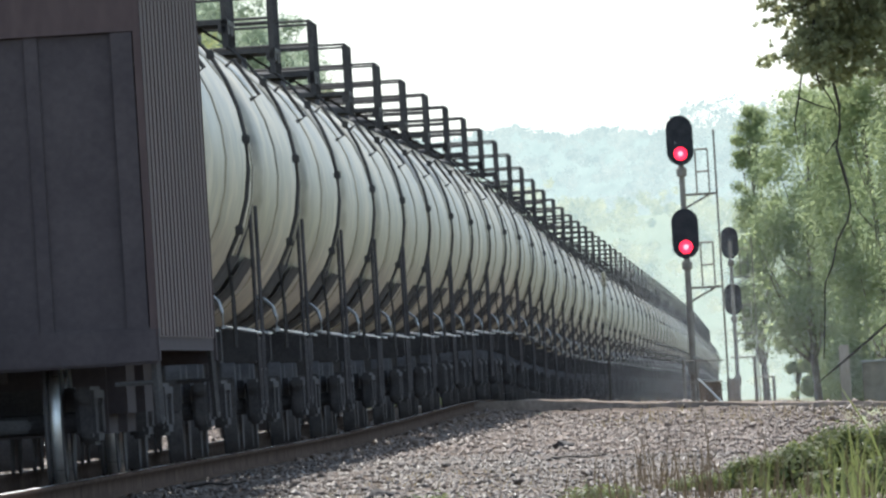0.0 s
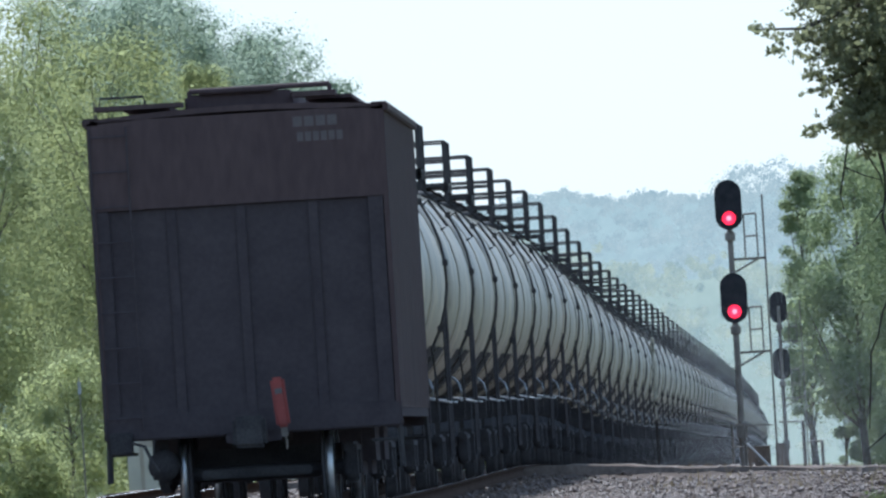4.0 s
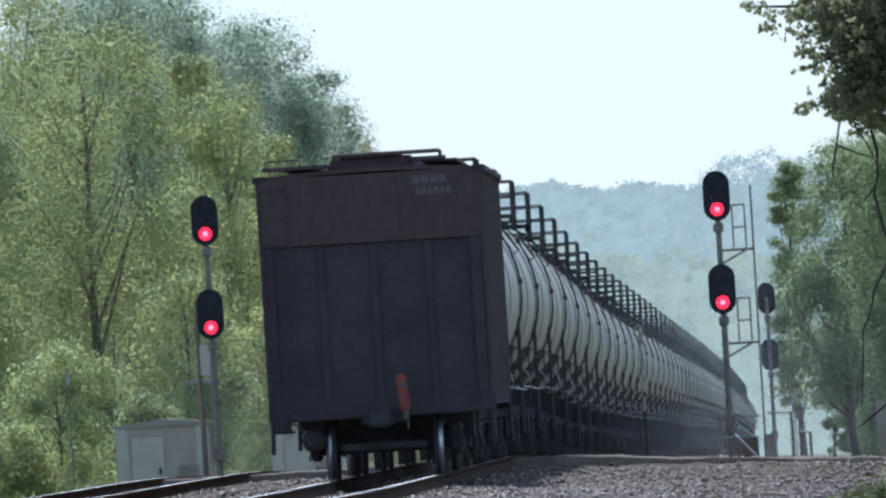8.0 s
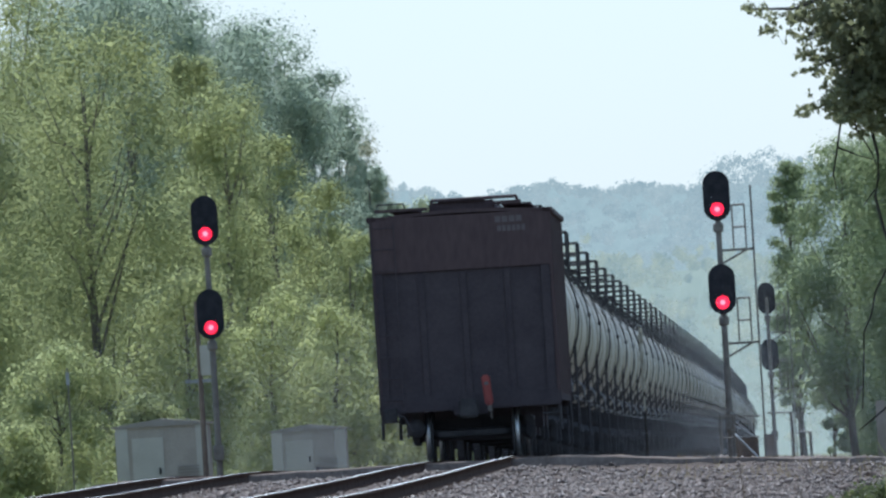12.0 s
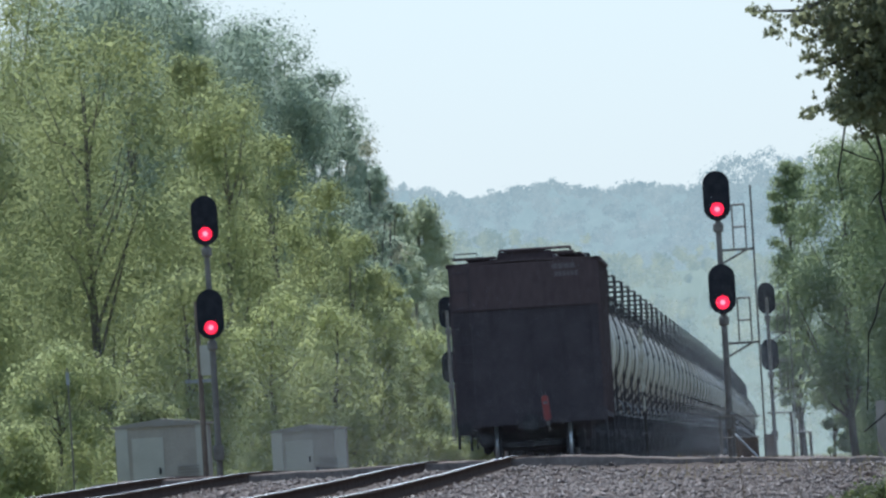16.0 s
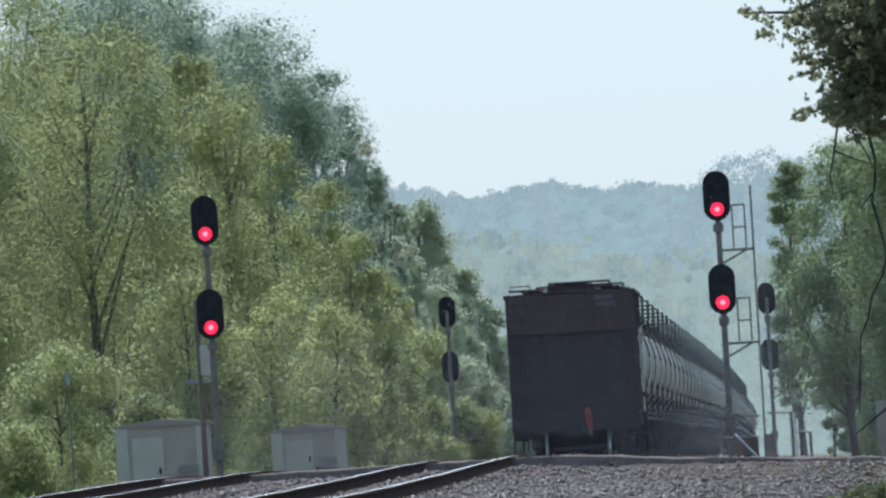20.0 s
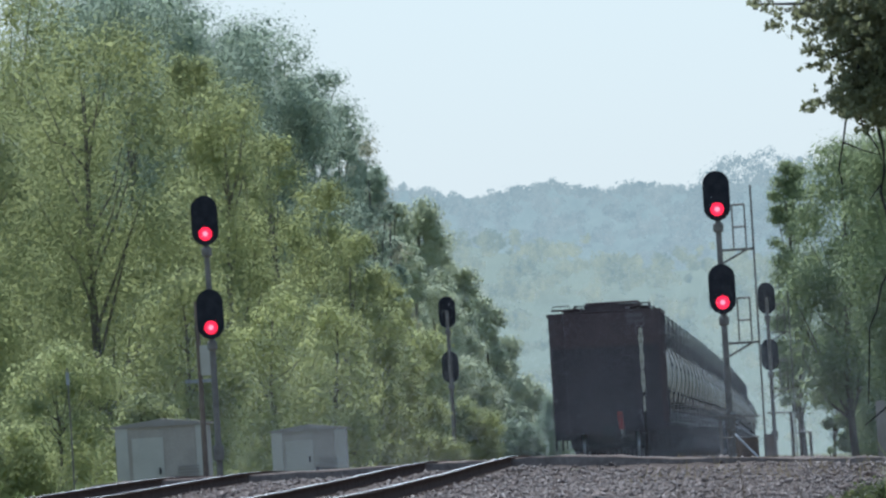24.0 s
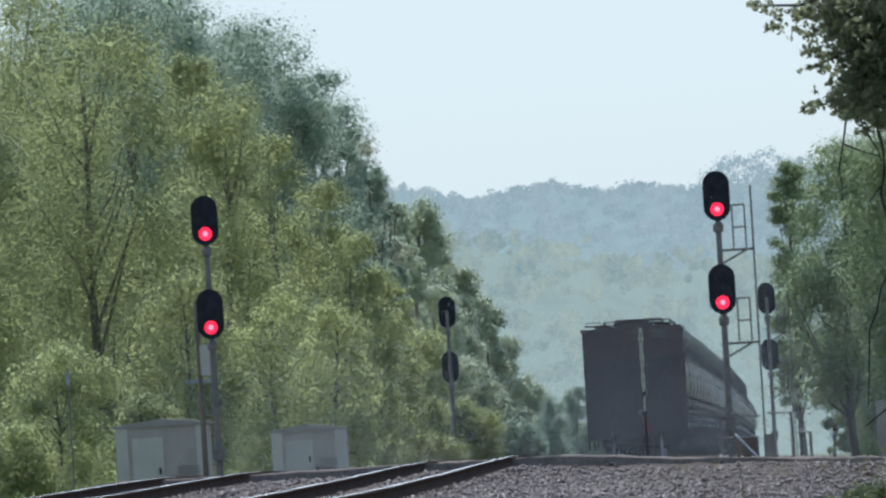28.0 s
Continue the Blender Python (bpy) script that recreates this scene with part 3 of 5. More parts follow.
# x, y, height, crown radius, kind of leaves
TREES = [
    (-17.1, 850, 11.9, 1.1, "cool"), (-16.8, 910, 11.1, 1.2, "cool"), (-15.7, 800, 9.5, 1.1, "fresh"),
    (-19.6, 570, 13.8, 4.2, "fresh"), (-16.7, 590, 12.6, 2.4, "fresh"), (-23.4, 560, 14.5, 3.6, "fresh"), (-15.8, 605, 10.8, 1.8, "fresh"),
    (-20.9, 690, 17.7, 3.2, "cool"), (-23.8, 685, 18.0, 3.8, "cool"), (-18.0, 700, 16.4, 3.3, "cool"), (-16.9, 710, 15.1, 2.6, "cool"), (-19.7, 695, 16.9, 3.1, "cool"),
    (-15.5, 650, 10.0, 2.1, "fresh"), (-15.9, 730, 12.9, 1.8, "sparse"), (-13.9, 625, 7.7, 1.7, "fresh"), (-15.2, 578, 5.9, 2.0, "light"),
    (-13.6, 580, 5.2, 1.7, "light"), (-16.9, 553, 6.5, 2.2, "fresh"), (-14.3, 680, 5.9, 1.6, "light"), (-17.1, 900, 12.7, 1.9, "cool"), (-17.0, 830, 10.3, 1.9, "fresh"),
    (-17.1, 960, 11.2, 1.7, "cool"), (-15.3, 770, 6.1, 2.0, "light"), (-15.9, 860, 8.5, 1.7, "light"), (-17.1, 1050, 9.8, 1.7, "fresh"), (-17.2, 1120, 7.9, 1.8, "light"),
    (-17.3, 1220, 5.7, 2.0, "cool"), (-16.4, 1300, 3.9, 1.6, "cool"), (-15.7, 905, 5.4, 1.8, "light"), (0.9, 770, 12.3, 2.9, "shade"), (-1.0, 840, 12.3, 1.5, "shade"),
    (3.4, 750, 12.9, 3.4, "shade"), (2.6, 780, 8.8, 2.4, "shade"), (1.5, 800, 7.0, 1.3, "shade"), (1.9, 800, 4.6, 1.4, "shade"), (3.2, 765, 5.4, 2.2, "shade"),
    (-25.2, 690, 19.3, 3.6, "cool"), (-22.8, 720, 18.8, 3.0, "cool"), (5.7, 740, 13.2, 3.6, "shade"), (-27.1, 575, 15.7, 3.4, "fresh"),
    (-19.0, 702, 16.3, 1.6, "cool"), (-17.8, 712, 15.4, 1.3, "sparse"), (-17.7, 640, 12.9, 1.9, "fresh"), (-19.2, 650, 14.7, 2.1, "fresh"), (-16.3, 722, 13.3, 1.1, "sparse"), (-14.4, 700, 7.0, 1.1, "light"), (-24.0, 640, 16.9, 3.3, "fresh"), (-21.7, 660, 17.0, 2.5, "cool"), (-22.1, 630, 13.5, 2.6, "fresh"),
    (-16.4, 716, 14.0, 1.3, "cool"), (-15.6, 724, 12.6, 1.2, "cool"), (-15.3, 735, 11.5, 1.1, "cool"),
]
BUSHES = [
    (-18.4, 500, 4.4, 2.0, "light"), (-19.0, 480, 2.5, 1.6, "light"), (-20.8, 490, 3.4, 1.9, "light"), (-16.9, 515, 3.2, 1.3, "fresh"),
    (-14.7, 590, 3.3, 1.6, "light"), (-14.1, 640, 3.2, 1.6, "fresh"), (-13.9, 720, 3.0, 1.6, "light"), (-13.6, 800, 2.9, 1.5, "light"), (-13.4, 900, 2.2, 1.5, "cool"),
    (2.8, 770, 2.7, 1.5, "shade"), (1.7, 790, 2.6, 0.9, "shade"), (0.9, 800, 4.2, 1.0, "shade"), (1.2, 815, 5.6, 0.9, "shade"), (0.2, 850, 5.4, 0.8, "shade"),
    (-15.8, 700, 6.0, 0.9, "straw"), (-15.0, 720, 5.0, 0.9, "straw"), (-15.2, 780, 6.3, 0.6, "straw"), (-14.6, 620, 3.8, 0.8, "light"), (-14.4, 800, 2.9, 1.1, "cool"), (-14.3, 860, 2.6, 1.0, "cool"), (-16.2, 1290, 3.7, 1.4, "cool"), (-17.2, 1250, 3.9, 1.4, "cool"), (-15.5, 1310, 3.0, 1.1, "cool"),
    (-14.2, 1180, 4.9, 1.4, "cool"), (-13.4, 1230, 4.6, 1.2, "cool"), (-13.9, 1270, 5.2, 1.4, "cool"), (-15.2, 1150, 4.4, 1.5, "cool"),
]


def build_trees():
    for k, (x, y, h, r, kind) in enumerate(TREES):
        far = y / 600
        # far trees take leaves whose colour has the haze painted in
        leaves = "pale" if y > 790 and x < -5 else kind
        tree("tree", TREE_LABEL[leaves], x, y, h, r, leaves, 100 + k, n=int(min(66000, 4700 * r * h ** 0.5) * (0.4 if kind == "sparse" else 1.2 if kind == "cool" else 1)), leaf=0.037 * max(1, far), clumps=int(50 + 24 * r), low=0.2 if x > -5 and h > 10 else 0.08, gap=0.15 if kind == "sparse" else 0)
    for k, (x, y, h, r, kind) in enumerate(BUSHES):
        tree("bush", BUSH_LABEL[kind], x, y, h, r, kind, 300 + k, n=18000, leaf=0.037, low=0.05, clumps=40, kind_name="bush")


# ---- the overhanging maple near the camera ----
def build_maple():
    rng = np.random.default_rng(77)
    y = 90.0
    o = Vector((4.2, y + 1, float(ground_z(4.2, y + 1)) - 0.05))
    t = thing("maple_tree", "overhanging maple with dark green leaves and bare hanging twigs", "tree", m=pose(*o))
    part("trunk", tube([(0, 0, 0), (-0.05, 0, 1.6), (0.05, 0, 3.2), (0, 0, 5.0)], [0.2, 0.17, 0.14, 0.08], 10), "bark", t)

    def limb(points, r, name="twig"):
        return part(name, tube([Vector((p[0], y + (p[2] if len(p) > 2 else 0), p[1])) - o for p in points], list(np.linspace(r, r * (0.12 if r > 0.015 else 0.35), len(points))), 6), "bark" if name != "twig" else "twig", bough if name == "twig" else t)
    bough = limb([(4.15, 1.9, 1), (2.8, 2.5, .5), (1.4, 2.75), (0.7, 2.6), (0.2, 2.42), (-0.05, 2.33), (-0.26, 2.34)], 0.032, "bough")
    limb([(2.8, 2.5, .5), (1.4, 2.45, .3), (0.6, 2.3), (0.15, 2.12), (-0.05, 2.05)], 0.02)
    limb([(2.0, 2.55, .4), (1.1, 2.2, .2), (0.55, 2.02), (0.2, 1.95), (-0.08, 1.87)], 0.018)
    # bare twigs that hang down
    limb([(0.3, 2.3), (0.2, 2.1), (0.129, 1.91), (0.093, 1.717), (0.069, 1.609), (0.08, 1.54)], 0.008)
    limb([(0.2, 2.2), (0.163, 1.908), (0.181, 1.797), (0.242, 1.688), (0.256, 1.634)], 0.007)
    limb([(0.28, 2.2), (0.25, 1.902), (0.244, 1.793), (0.266, 1.682), (0.263, 1.585), (0.243, 1.501), (0.264, 1.402), (0.285, 1.315), (0.288, 1.242), (0.272, 1.182), (0.22, 1.095), (0.195, 0.992), (0.159, 0.921), (0.15, 0.787), (0.134, 0.593)], 0.009)
    limb([(0.093, 1.724), (0.181, 1.682), (0.257, 1.658)], 0.005)
    limb([(0.245, 1.532), (0.192, 1.467)], 0.005)
    limb([(0.9, 1.1), (0.274, 0.621), (0.185, 0.554), (0.114, 0.502)], 0.008)
    # leaf sprays along the limbs: from, to, how many, how wide
    centres, radii = [], []
    for p0, p1, n, spread, r in (((-0.27, 2.345), (0.0, 2.27), 34, 0.012, 0.03), ((-0.19, 2.25), (0.05, 2.19), 24, 0.014, 0.03), ((-0.07, 2.13), (0.1, 2.12), 18, 0.014, 0.03), ((-0.045, 2.06), (0.12, 2.05), 16, 0.014, 0.03),
                                 ((-0.085, 1.87), (0.12, 1.95), 26, 0.012, 0.028), ((0.03, 1.98), (0.2, 1.95), 16, 0.015, 0.03), ((0.0, 2.3), (0.3, 2.2), 70, 0.05, 0.05), ((0.06, 2.14), (0.3, 2.08), 60, 0.04, 0.045),
                                 ((0.15, 2.3), (0.6, 2.2), 190, 0.09, 0.08), ((0.2, 2.05), (0.7, 2.0), 200, 0.06, 0.07), ((0.0, 2.45), (0.8, 2.5), 220, 0.07, 0.08), ((0.6, 2.4), (2.6, 2.5), 160, 0.3, 0.16), ((0.1, 2.0), (0.4, 1.86), 60, 0.035, 0.04), ((0.12, 1.92), (0.3, 1.78), 34, 0.02, 0.03), ((0.2, 1.95), (0.6, 1.8), 60, 0.05, 0.05),
                                 ((0.06, 1.93), (0.34, 1.88), 70, 0.035, 0.045), ((0.1, 1.86), (0.32, 1.8), 50, 0.03, 0.04)):
        for _ in range(n):
            q = rng.random()
            centres.append((p0[0] + (p1[0] - p0[0]) * q + rng.normal(0, spread), y + rng.normal(0, 0.2), p0[1] + (p1[1] - p0[1]) * q + rng.normal(0, spread)))
            radii.append(r * rng.uniform(0.7, 1.2))
    v, f = leaf_cloud(rng, np.array(centres) - np.array(o), np.array(radii) ** 1.0, 66000, 0.0118, 0.9, True)
    ob = array_mesh("crown", v, f, "maple")
    ob.parent = bough
    return bough


# ---- haze and dust ----
def build_haze_motes():
    """Tiny pale motes added to stand in for the air's haze, low over the far track bed, with its dust, and before the
    sheds.
    """
    rng = np.random.default_rng(61)
    # clusters; across, along and up; how thick it is at which height and at which place across
    for n, xs, ys, zs, high, wide in ((22000, (-9, 4), (590, 736), (-1.1, 6.4), ([-1.1, 0.6, 2.5, 4.6, 6.4], [1.0, 0.9, 0.55, 0.3, 0.0]), ([-9, -7, -3, 0.5, 4], [0.35, 0.8, 1.0, 0.9, 0.3])),
                                      (10000, (-10, -1), (400, 590), (-0.9, 5.4), ([-0.9, 0.6, 2.4, 5.4], [1.0, 0.9, 0.6, 0.0]), ([-10, -8, -4, -1], [0.4, 0.9, 1.0, 0.4])),
                                      (15000, (-19, -9), (486, 560), (-0.9, 4.4), ([-0.9, 0.6, 2.4, 4.4], [1.0, 0.85, 0.5, 0.0]), ([-19, -16, -12, -9], [0.4, 0.9, 1.0, 0.4]))):
        c = np.stack([rng.uniform(*xs, n), rng.uniform(*ys, n), rng.uniform(*zs, n)], 1)
        billow = np.array([noise.noise(Vector((a * 0.35, b * 0.06, h * 0.5))) for a, b, h in c])
        c = c[rng.random(n) < np.interp(c[:, 2], *high) * np.interp(c[:, 0], *wide) * (0.85 + 0.7 * billow)]
        p = c.repeat(36, 0) + rng.normal(0, 0.45, (len(c) * 36, 3))
        p[:, 2] = np.maximum(p[:, 2], zs[0])
        d = rng.normal(0, 1, (len(p), 3, 3))
        d /= np.linalg.norm(d, axis=2)[..., None]
        v = p[:, None] + d * 0.0068 * max(0.8, ys[1] / 736)
        ob = array_mesh("dust", v.reshape(-1, 3), np.arange(3 * len(p)).reshape(-1, 3), "dust")
        tagged(ob, "pale motes added as haze and dust over the far track" if xs[1] > -5 else "pale motes added as haze round the sheds", "dust", kind="stuff")


# ---- verge plants ----
def build_grass():
    rng = np.random.default_rng(21)

    def blades(n, xs, ys, h, mat, name, label, width=0.006, lean=0.25):
        x, y = rng.uniform(*xs, n), rng.uniform(*ys, n)
        clump = np.array([noise.noise(Vector((a * 1.3, b * 0.16, 3))) for a, b in zip(x, y)])
        keep = clump > -0.05
        x, y = x[keep], y[keep]
        n = len(x)
        z = ground_z(x, y) - 0.03
        hh = h * rng.lognormal(0, 0.35, n)
        dx, dy = rng.normal(0, lean, n) * hh, rng.normal(0, lean, n) * hh
        w = width * rng.uniform(0.6, 1.4, n)
        v = np.stack([np.stack([x - w, y, z], 1), np.stack([x + w, y, z], 1), np.stack([x + dx * 0.4 + w * 0.8, y + dy * 0.4, z + hh * 0.55], 1), np.stack([x + dx * 0.4 - w * 0.8, y + dy * 0.4, z + hh * 0.55], 1),
                      np.stack([x + dx, y + dy, z + hh], 1), np.stack([x + dx + w * 0.2, y + dy, z + hh], 1)], 1)
        f = (np.array([[0, 1, 2, 3], [3, 2, 5, 4]])[None] + 6 * np.arange(n)[:, None, None]).reshape(-1, 4)
        ob = array_mesh(name, v.reshape(-1, 3), f, mat)
        tagged(ob, label, "grass", kind="stuff")
    blades(5200, (-3.6, 1.4), (112, 190), 0.055, "dry", "straw", "short bleached straw between the ballast stones", 0.004, 0.5)
    blades(800, (-1.7, 1.9), (112, 168), 0.17, "stalk", "dry_grass", "dry brown grass stalks in the gravel", 0.004, 0.2)
    blades(420, (-1.3, 0.9), (142, 168), 0.34, "stalk", "dry_stalks", "thin dry weed stalks standing in the gravel", 0.0035, 0.12)
    blades(2600, (-0.4, 3.2), (120, 178), 0.15, "weed", "grass", "green grass at the foot of the ballast", 0.006)
    blades(800, (0.2, 2.4), (148, 167), 0.36, "weed", "tall_weeds", "tall green weeds at the foot of the ballast", 0.007, 0.3)
    blades(9000, (-24, -14.8), (130, 480), 0.3, "grass", "verge_grass", "long bright green grass beside the far track", 0.02, 0.35)
    blades(1500, (-3, 3.0), (300, 395), 0.1, "dry", "dry_grass", "thin dry grass on the crest of the embankment", 0.006)
    n = 2600
    c = np.stack([rng.uniform(-0.2, 2.4, n), rng.uniform(104, 134, n), np.zeros(n)], 1)
    c[:, 2] = ground_z(c[:, 0], c[:, 1]) + rng.uniform(0.0, 0.04, n)
    v, f = leaf_cloud(rng, c, np.full(n, 0.03), n, 0.024, 0.0, True)
    tagged(array_mesh("leaf_litter", v, f, "litter_leaf"), "reddish-brown dead leaves at the foot of the ballast", "leaves", kind="stuff")
    # low leafy weeds on the shoulder
    for k, (x, y, h, r) in enumerate(((-0.75, 158, 0.14, 0.3), (-0.35, 160, 0.26, 0.3), (0.0, 158, 0.38, 0.34), (0.35, 162, 0.5, 0.38), (0.75, 160, 0.58, 0.4), (1.2, 163, 0.62, 0.5), (1.7, 160, 0.6, 0.5), (0.65, 152, 0.3, 0.35), (0.2, 154, 0.2, 0.3), (0.2, 118, 0.06, 0.22), (-0.45, 110, 0.05, 0.2), (-1.45, 150, 0.07, 0.4), (-2.6, 146, 0.05, 0.3), (-3.0, 138, 0.05, 0.25))):
        tree("weed_patch", "low patch of leafy green weeds in the gravel", x, y, h, r, "weed", 500 + k, n=int(1500 + 9000 * h), leaf=0.017, low=0.02, clumps=60, kind_name="weeds", trunk=False)


# ---- rolling stock ----
def truck(parent, y, bright=False):
    """A two-axle truck under a car, with its middle y along the car."""
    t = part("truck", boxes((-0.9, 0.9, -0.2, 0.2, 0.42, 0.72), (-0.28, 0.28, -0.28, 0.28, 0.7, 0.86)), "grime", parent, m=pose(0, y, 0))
    for sx in (-1, 1):
        frame_bm = bmesh.new()
        x0, x1 = (0.93, 1.08) if sx > 0 else (-1.08, -0.93)
        box(frame_bm, x0, x1, -1.15, 1.15, 0.6, 0.72, 0.03)
        box(frame_bm, x0, x1, -0.62, 0.62, 0.28, 0.4, 0.03)
        for yy in (-0.9, 0.9):
            box(frame_bm, x0, x1, yy - 0.16, yy + 0.16, 0.34, 0.66, 0.03)
            box(frame_bm, x0, x1, yy * 0.62 - 0.1, yy * 0.62 + 0.1, 0.36, 0.62, 0.02)
        part("side_frame", frame_bm, "grime", t)
    for yy in (-1.42, 1.42):
        part("brake_beam", boxes((-0.6, 0.6, yy - 0.05, yy + 0.05, 0.4, 0.5), bevel=0.02), "black", t)
    wheel = None
    for yy in (-0.89, 0.89):
        ax = bmesh.new()
        bar(ax, (-1.0, yy, 0.457), (1.0, yy, 0.457), 0.08, 10)
        part("axle", ax, "grime", t)
        for x in (-0.775, 0.775):
            if wheel is None:
                prof = [(-0.06, 0.1), (-0.06, 0.40), (-0.065, 0.452), (0.045, 0.448), (0.05, 0.49), (0.075, 0.49), (0.08, 0.42), (0.06, 0.38), (0.07, 0.1)]
                wheel = part("wheel", lathe(prof, 14, "X"), "grime", parent, "dark steel wheel", pose(x, y + yy, 0.457, 0, 0, 0 if x < 0 else 180))
                tread = bright and part("tread", lathe([(-0.05, 0.44), (-0.05, 0.457), (0.03, 0.455), (0.03, 0.44)], 18, "X"), "polished", wheel, "polished steel tread")
            else:
                w2 = again(wheel, pose(x, y + yy, 0.457, 0, 0, 0 if x < 0 else 180))
                if bright:
                    again(tread, pose(0, 0, 0), w2)
    return t


def coupler(parent, y, d):
    bm = boxes((-0.12, 0.12, min(y, y + d * 0.6), max(y, y + d * 0.6), 0.78, 1.0), bevel=0.02)
    box(bm, -0.2, 0.16, min(y + d * 0.55, y + d * 0.95), max(y + d * 0.55, y + d * 0.95), 0.72, 1.06, 0.04)
    return part("coupler", bm, "black", parent)


TANK_R, TANK_Z, TANK_L = 1.56, 2.62, 16.2


def build_tank_car(detailed):
    t = thing("tank_car", "glossy black railway tank car with a railed top platform", "tank car", "tank cars of the train")
    prof = []
    for k in range(9):
        a = math.pi / 2 * k / 8
        prof.append((-TANK_L / 2 + 0.72 * (1 - math.cos(a)), max(0.03, TANK_R * math.sin(a))))
    prof += [(y, TANK_R) for y in (-4.5, -1.5, 1.5, 4.5)]
    prof += [(-a, r) for a, r in prof[8::-1]]
    bm = lathe(prof, 36)
    bmesh.ops.translate(bm, verts=bm.verts, vec=(0, 0, TANK_Z))
    part("tank", bm, "tank", t)
    # jacket bands
    band = None
    for y in (-2.2, 6.6) if detailed else (-2.2,):
        if band is None:
            band = part("jacket_band", lathe([(-0.04, TANK_R + 0.004), (-0.035, TANK_R + 0.016), (0.035, TANK_R + 0.016), (0.04, TANK_R + 0.004)], 36), "tank", t, "", pose(0, y, TANK_Z))
        else:
            again(band, pose(0, y, TANK_Z))
    # bolster saddles and body sills at both ends
    for d in (-1, 1):
        y = 6.4 * d
        sad = boxes((-1.05, 1.05, y - 0.22, y + 0.22, 0.88, 1.22), bevel=0.02)
        rows = []
        for yy in (y - 1.5, y - 1.3, y + 1.3, y + 1.5):
            low_r = TANK_R + (0.03 if abs(yy - y) < 1.4 else 0.004)
            rows.append([sad.verts.new((low_r * math.sin(radians(a)), yy, TANK_Z - low_r * math.cos(radians(a)))) for a in range(-60, 61, 12)])
        for r0, r1 in zip(rows, rows[1:]):
            for k in range(10):
                sad.faces.new((r0[k], r0[k + 1], r1[k + 1], r1[k]))
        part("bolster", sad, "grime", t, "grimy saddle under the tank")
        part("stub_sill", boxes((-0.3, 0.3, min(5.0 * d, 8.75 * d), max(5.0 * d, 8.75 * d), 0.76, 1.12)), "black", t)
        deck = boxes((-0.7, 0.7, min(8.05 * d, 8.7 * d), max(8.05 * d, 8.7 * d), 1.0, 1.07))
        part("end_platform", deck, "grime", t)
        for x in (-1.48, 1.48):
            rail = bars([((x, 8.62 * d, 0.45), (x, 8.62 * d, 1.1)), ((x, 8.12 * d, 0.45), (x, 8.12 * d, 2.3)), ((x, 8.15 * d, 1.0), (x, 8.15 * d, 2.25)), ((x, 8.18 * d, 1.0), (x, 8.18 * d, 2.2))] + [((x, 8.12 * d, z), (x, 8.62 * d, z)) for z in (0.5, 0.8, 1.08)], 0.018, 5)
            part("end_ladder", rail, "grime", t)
        # half-height shield before the head of the tank
        shield = bmesh.new()
        ring = [((TANK_R - 0.14 * abs(k - 8) ** 2 / 64) * math.sin((k - 8) * math.pi * 1.3 / 16), TANK_Z - (TANK_R - 0.14 * abs(k - 8) ** 2 / 64) * math.cos((k - 8) * math.pi * 1.3 / 16)) for k in range(17)]
        front = [shield.verts.new((px, 8.2 * d, pz)) for px, pz in ring]
        back = [shield.verts.new((px, 8.14 * d, pz)) for px, pz in ring]
        shield.faces.new(front)
        shield.faces.new(back[::-1])
        for k in range(17):
            shield.faces.new((front[k], front[(k + 1) % 17], back[(k + 1) % 17], back[k]))
        bmesh.ops.recalc_face_normals(shield, faces=shield.faces)
        part("head_shield", shield, "grime", t, "dark half-height head shield")
        hose = tube([(0.35, 8.7 * d, 0.95), (0.36, 8.95 * d, 0.8), (0.36, 9.05 * d, 0.55), (0.35, 9.1 * d, 0.42)], [0.03] * 4, 6)
        if detailed:
            part("brake_hose", hose, "black", t)
        coupler(t, 8.6 * d, d)
        truck(t, 6.4 * d)
    # long side rails at sill height, with their bright worn tops
    for x in (-1.52, 1.52):
        part("side_handrail", bars([((x, -8.0, 1.13), (x, -6.3, 1.13))] + [((x, y, 1.13), (x * 0.8, y, 1.2)) for y in (-7.9, -6.4)], 0.011, 6), "alu", t, "worn bright steel handrail")
        part("side_handrail", bars([((x, 6.3, 1.13), (x, 8.0, 1.13))] + [((x, y, 1.13), (x * 0.8, y, 1.2)) for y in (6.4, 7.9)], 0.011, 6), "alu", t, "worn bright steel handrail")
        # ladder over the side of the shell
        rr = TANK_R + 0.14
        stile = None
        for yy in (-0.22, 0.22):
            if stile is None:
                pts = [(math.copysign(1.5, x), 0, 1.0), (math.copysign(1.5, x), 0, 1.4)] + [(math.copysign(rr * math.cos(radians(a)), x), 0, TANK_Z + rr * math.sin(radians(a))) for a in range(-30, 72, 9)]
                sb = tube(pts, [0.014] * len(pts), 5)
                for k in (3, 6, 9, 12):
                    px, _, pz = pts[k]
                    box(sb, px - 0.03, px + 0.03, -0.05, 0.05, pz - 0.04, pz + 0.04, 0.01)
                stile = part("ladder_stile", sb, "black", t, "", pose(0, yy, 0))
            else:
                again(stile, pose(0, yy, 0))
        if detailed:
            rung = None
            for a in range(-60, 66, 18):
                m = pose(math.copysign(rr * math.cos(radians(a)), x), 0, TANK_Z + rr * math.sin(radians(a)))
                if rung is None:
                    rung = part("ladder_rung", bars([((0, -0.22, 0), (0, 0.22, 0))], 0.016, 5), "black", t, "", m)
                else:
                    again(rung, m)
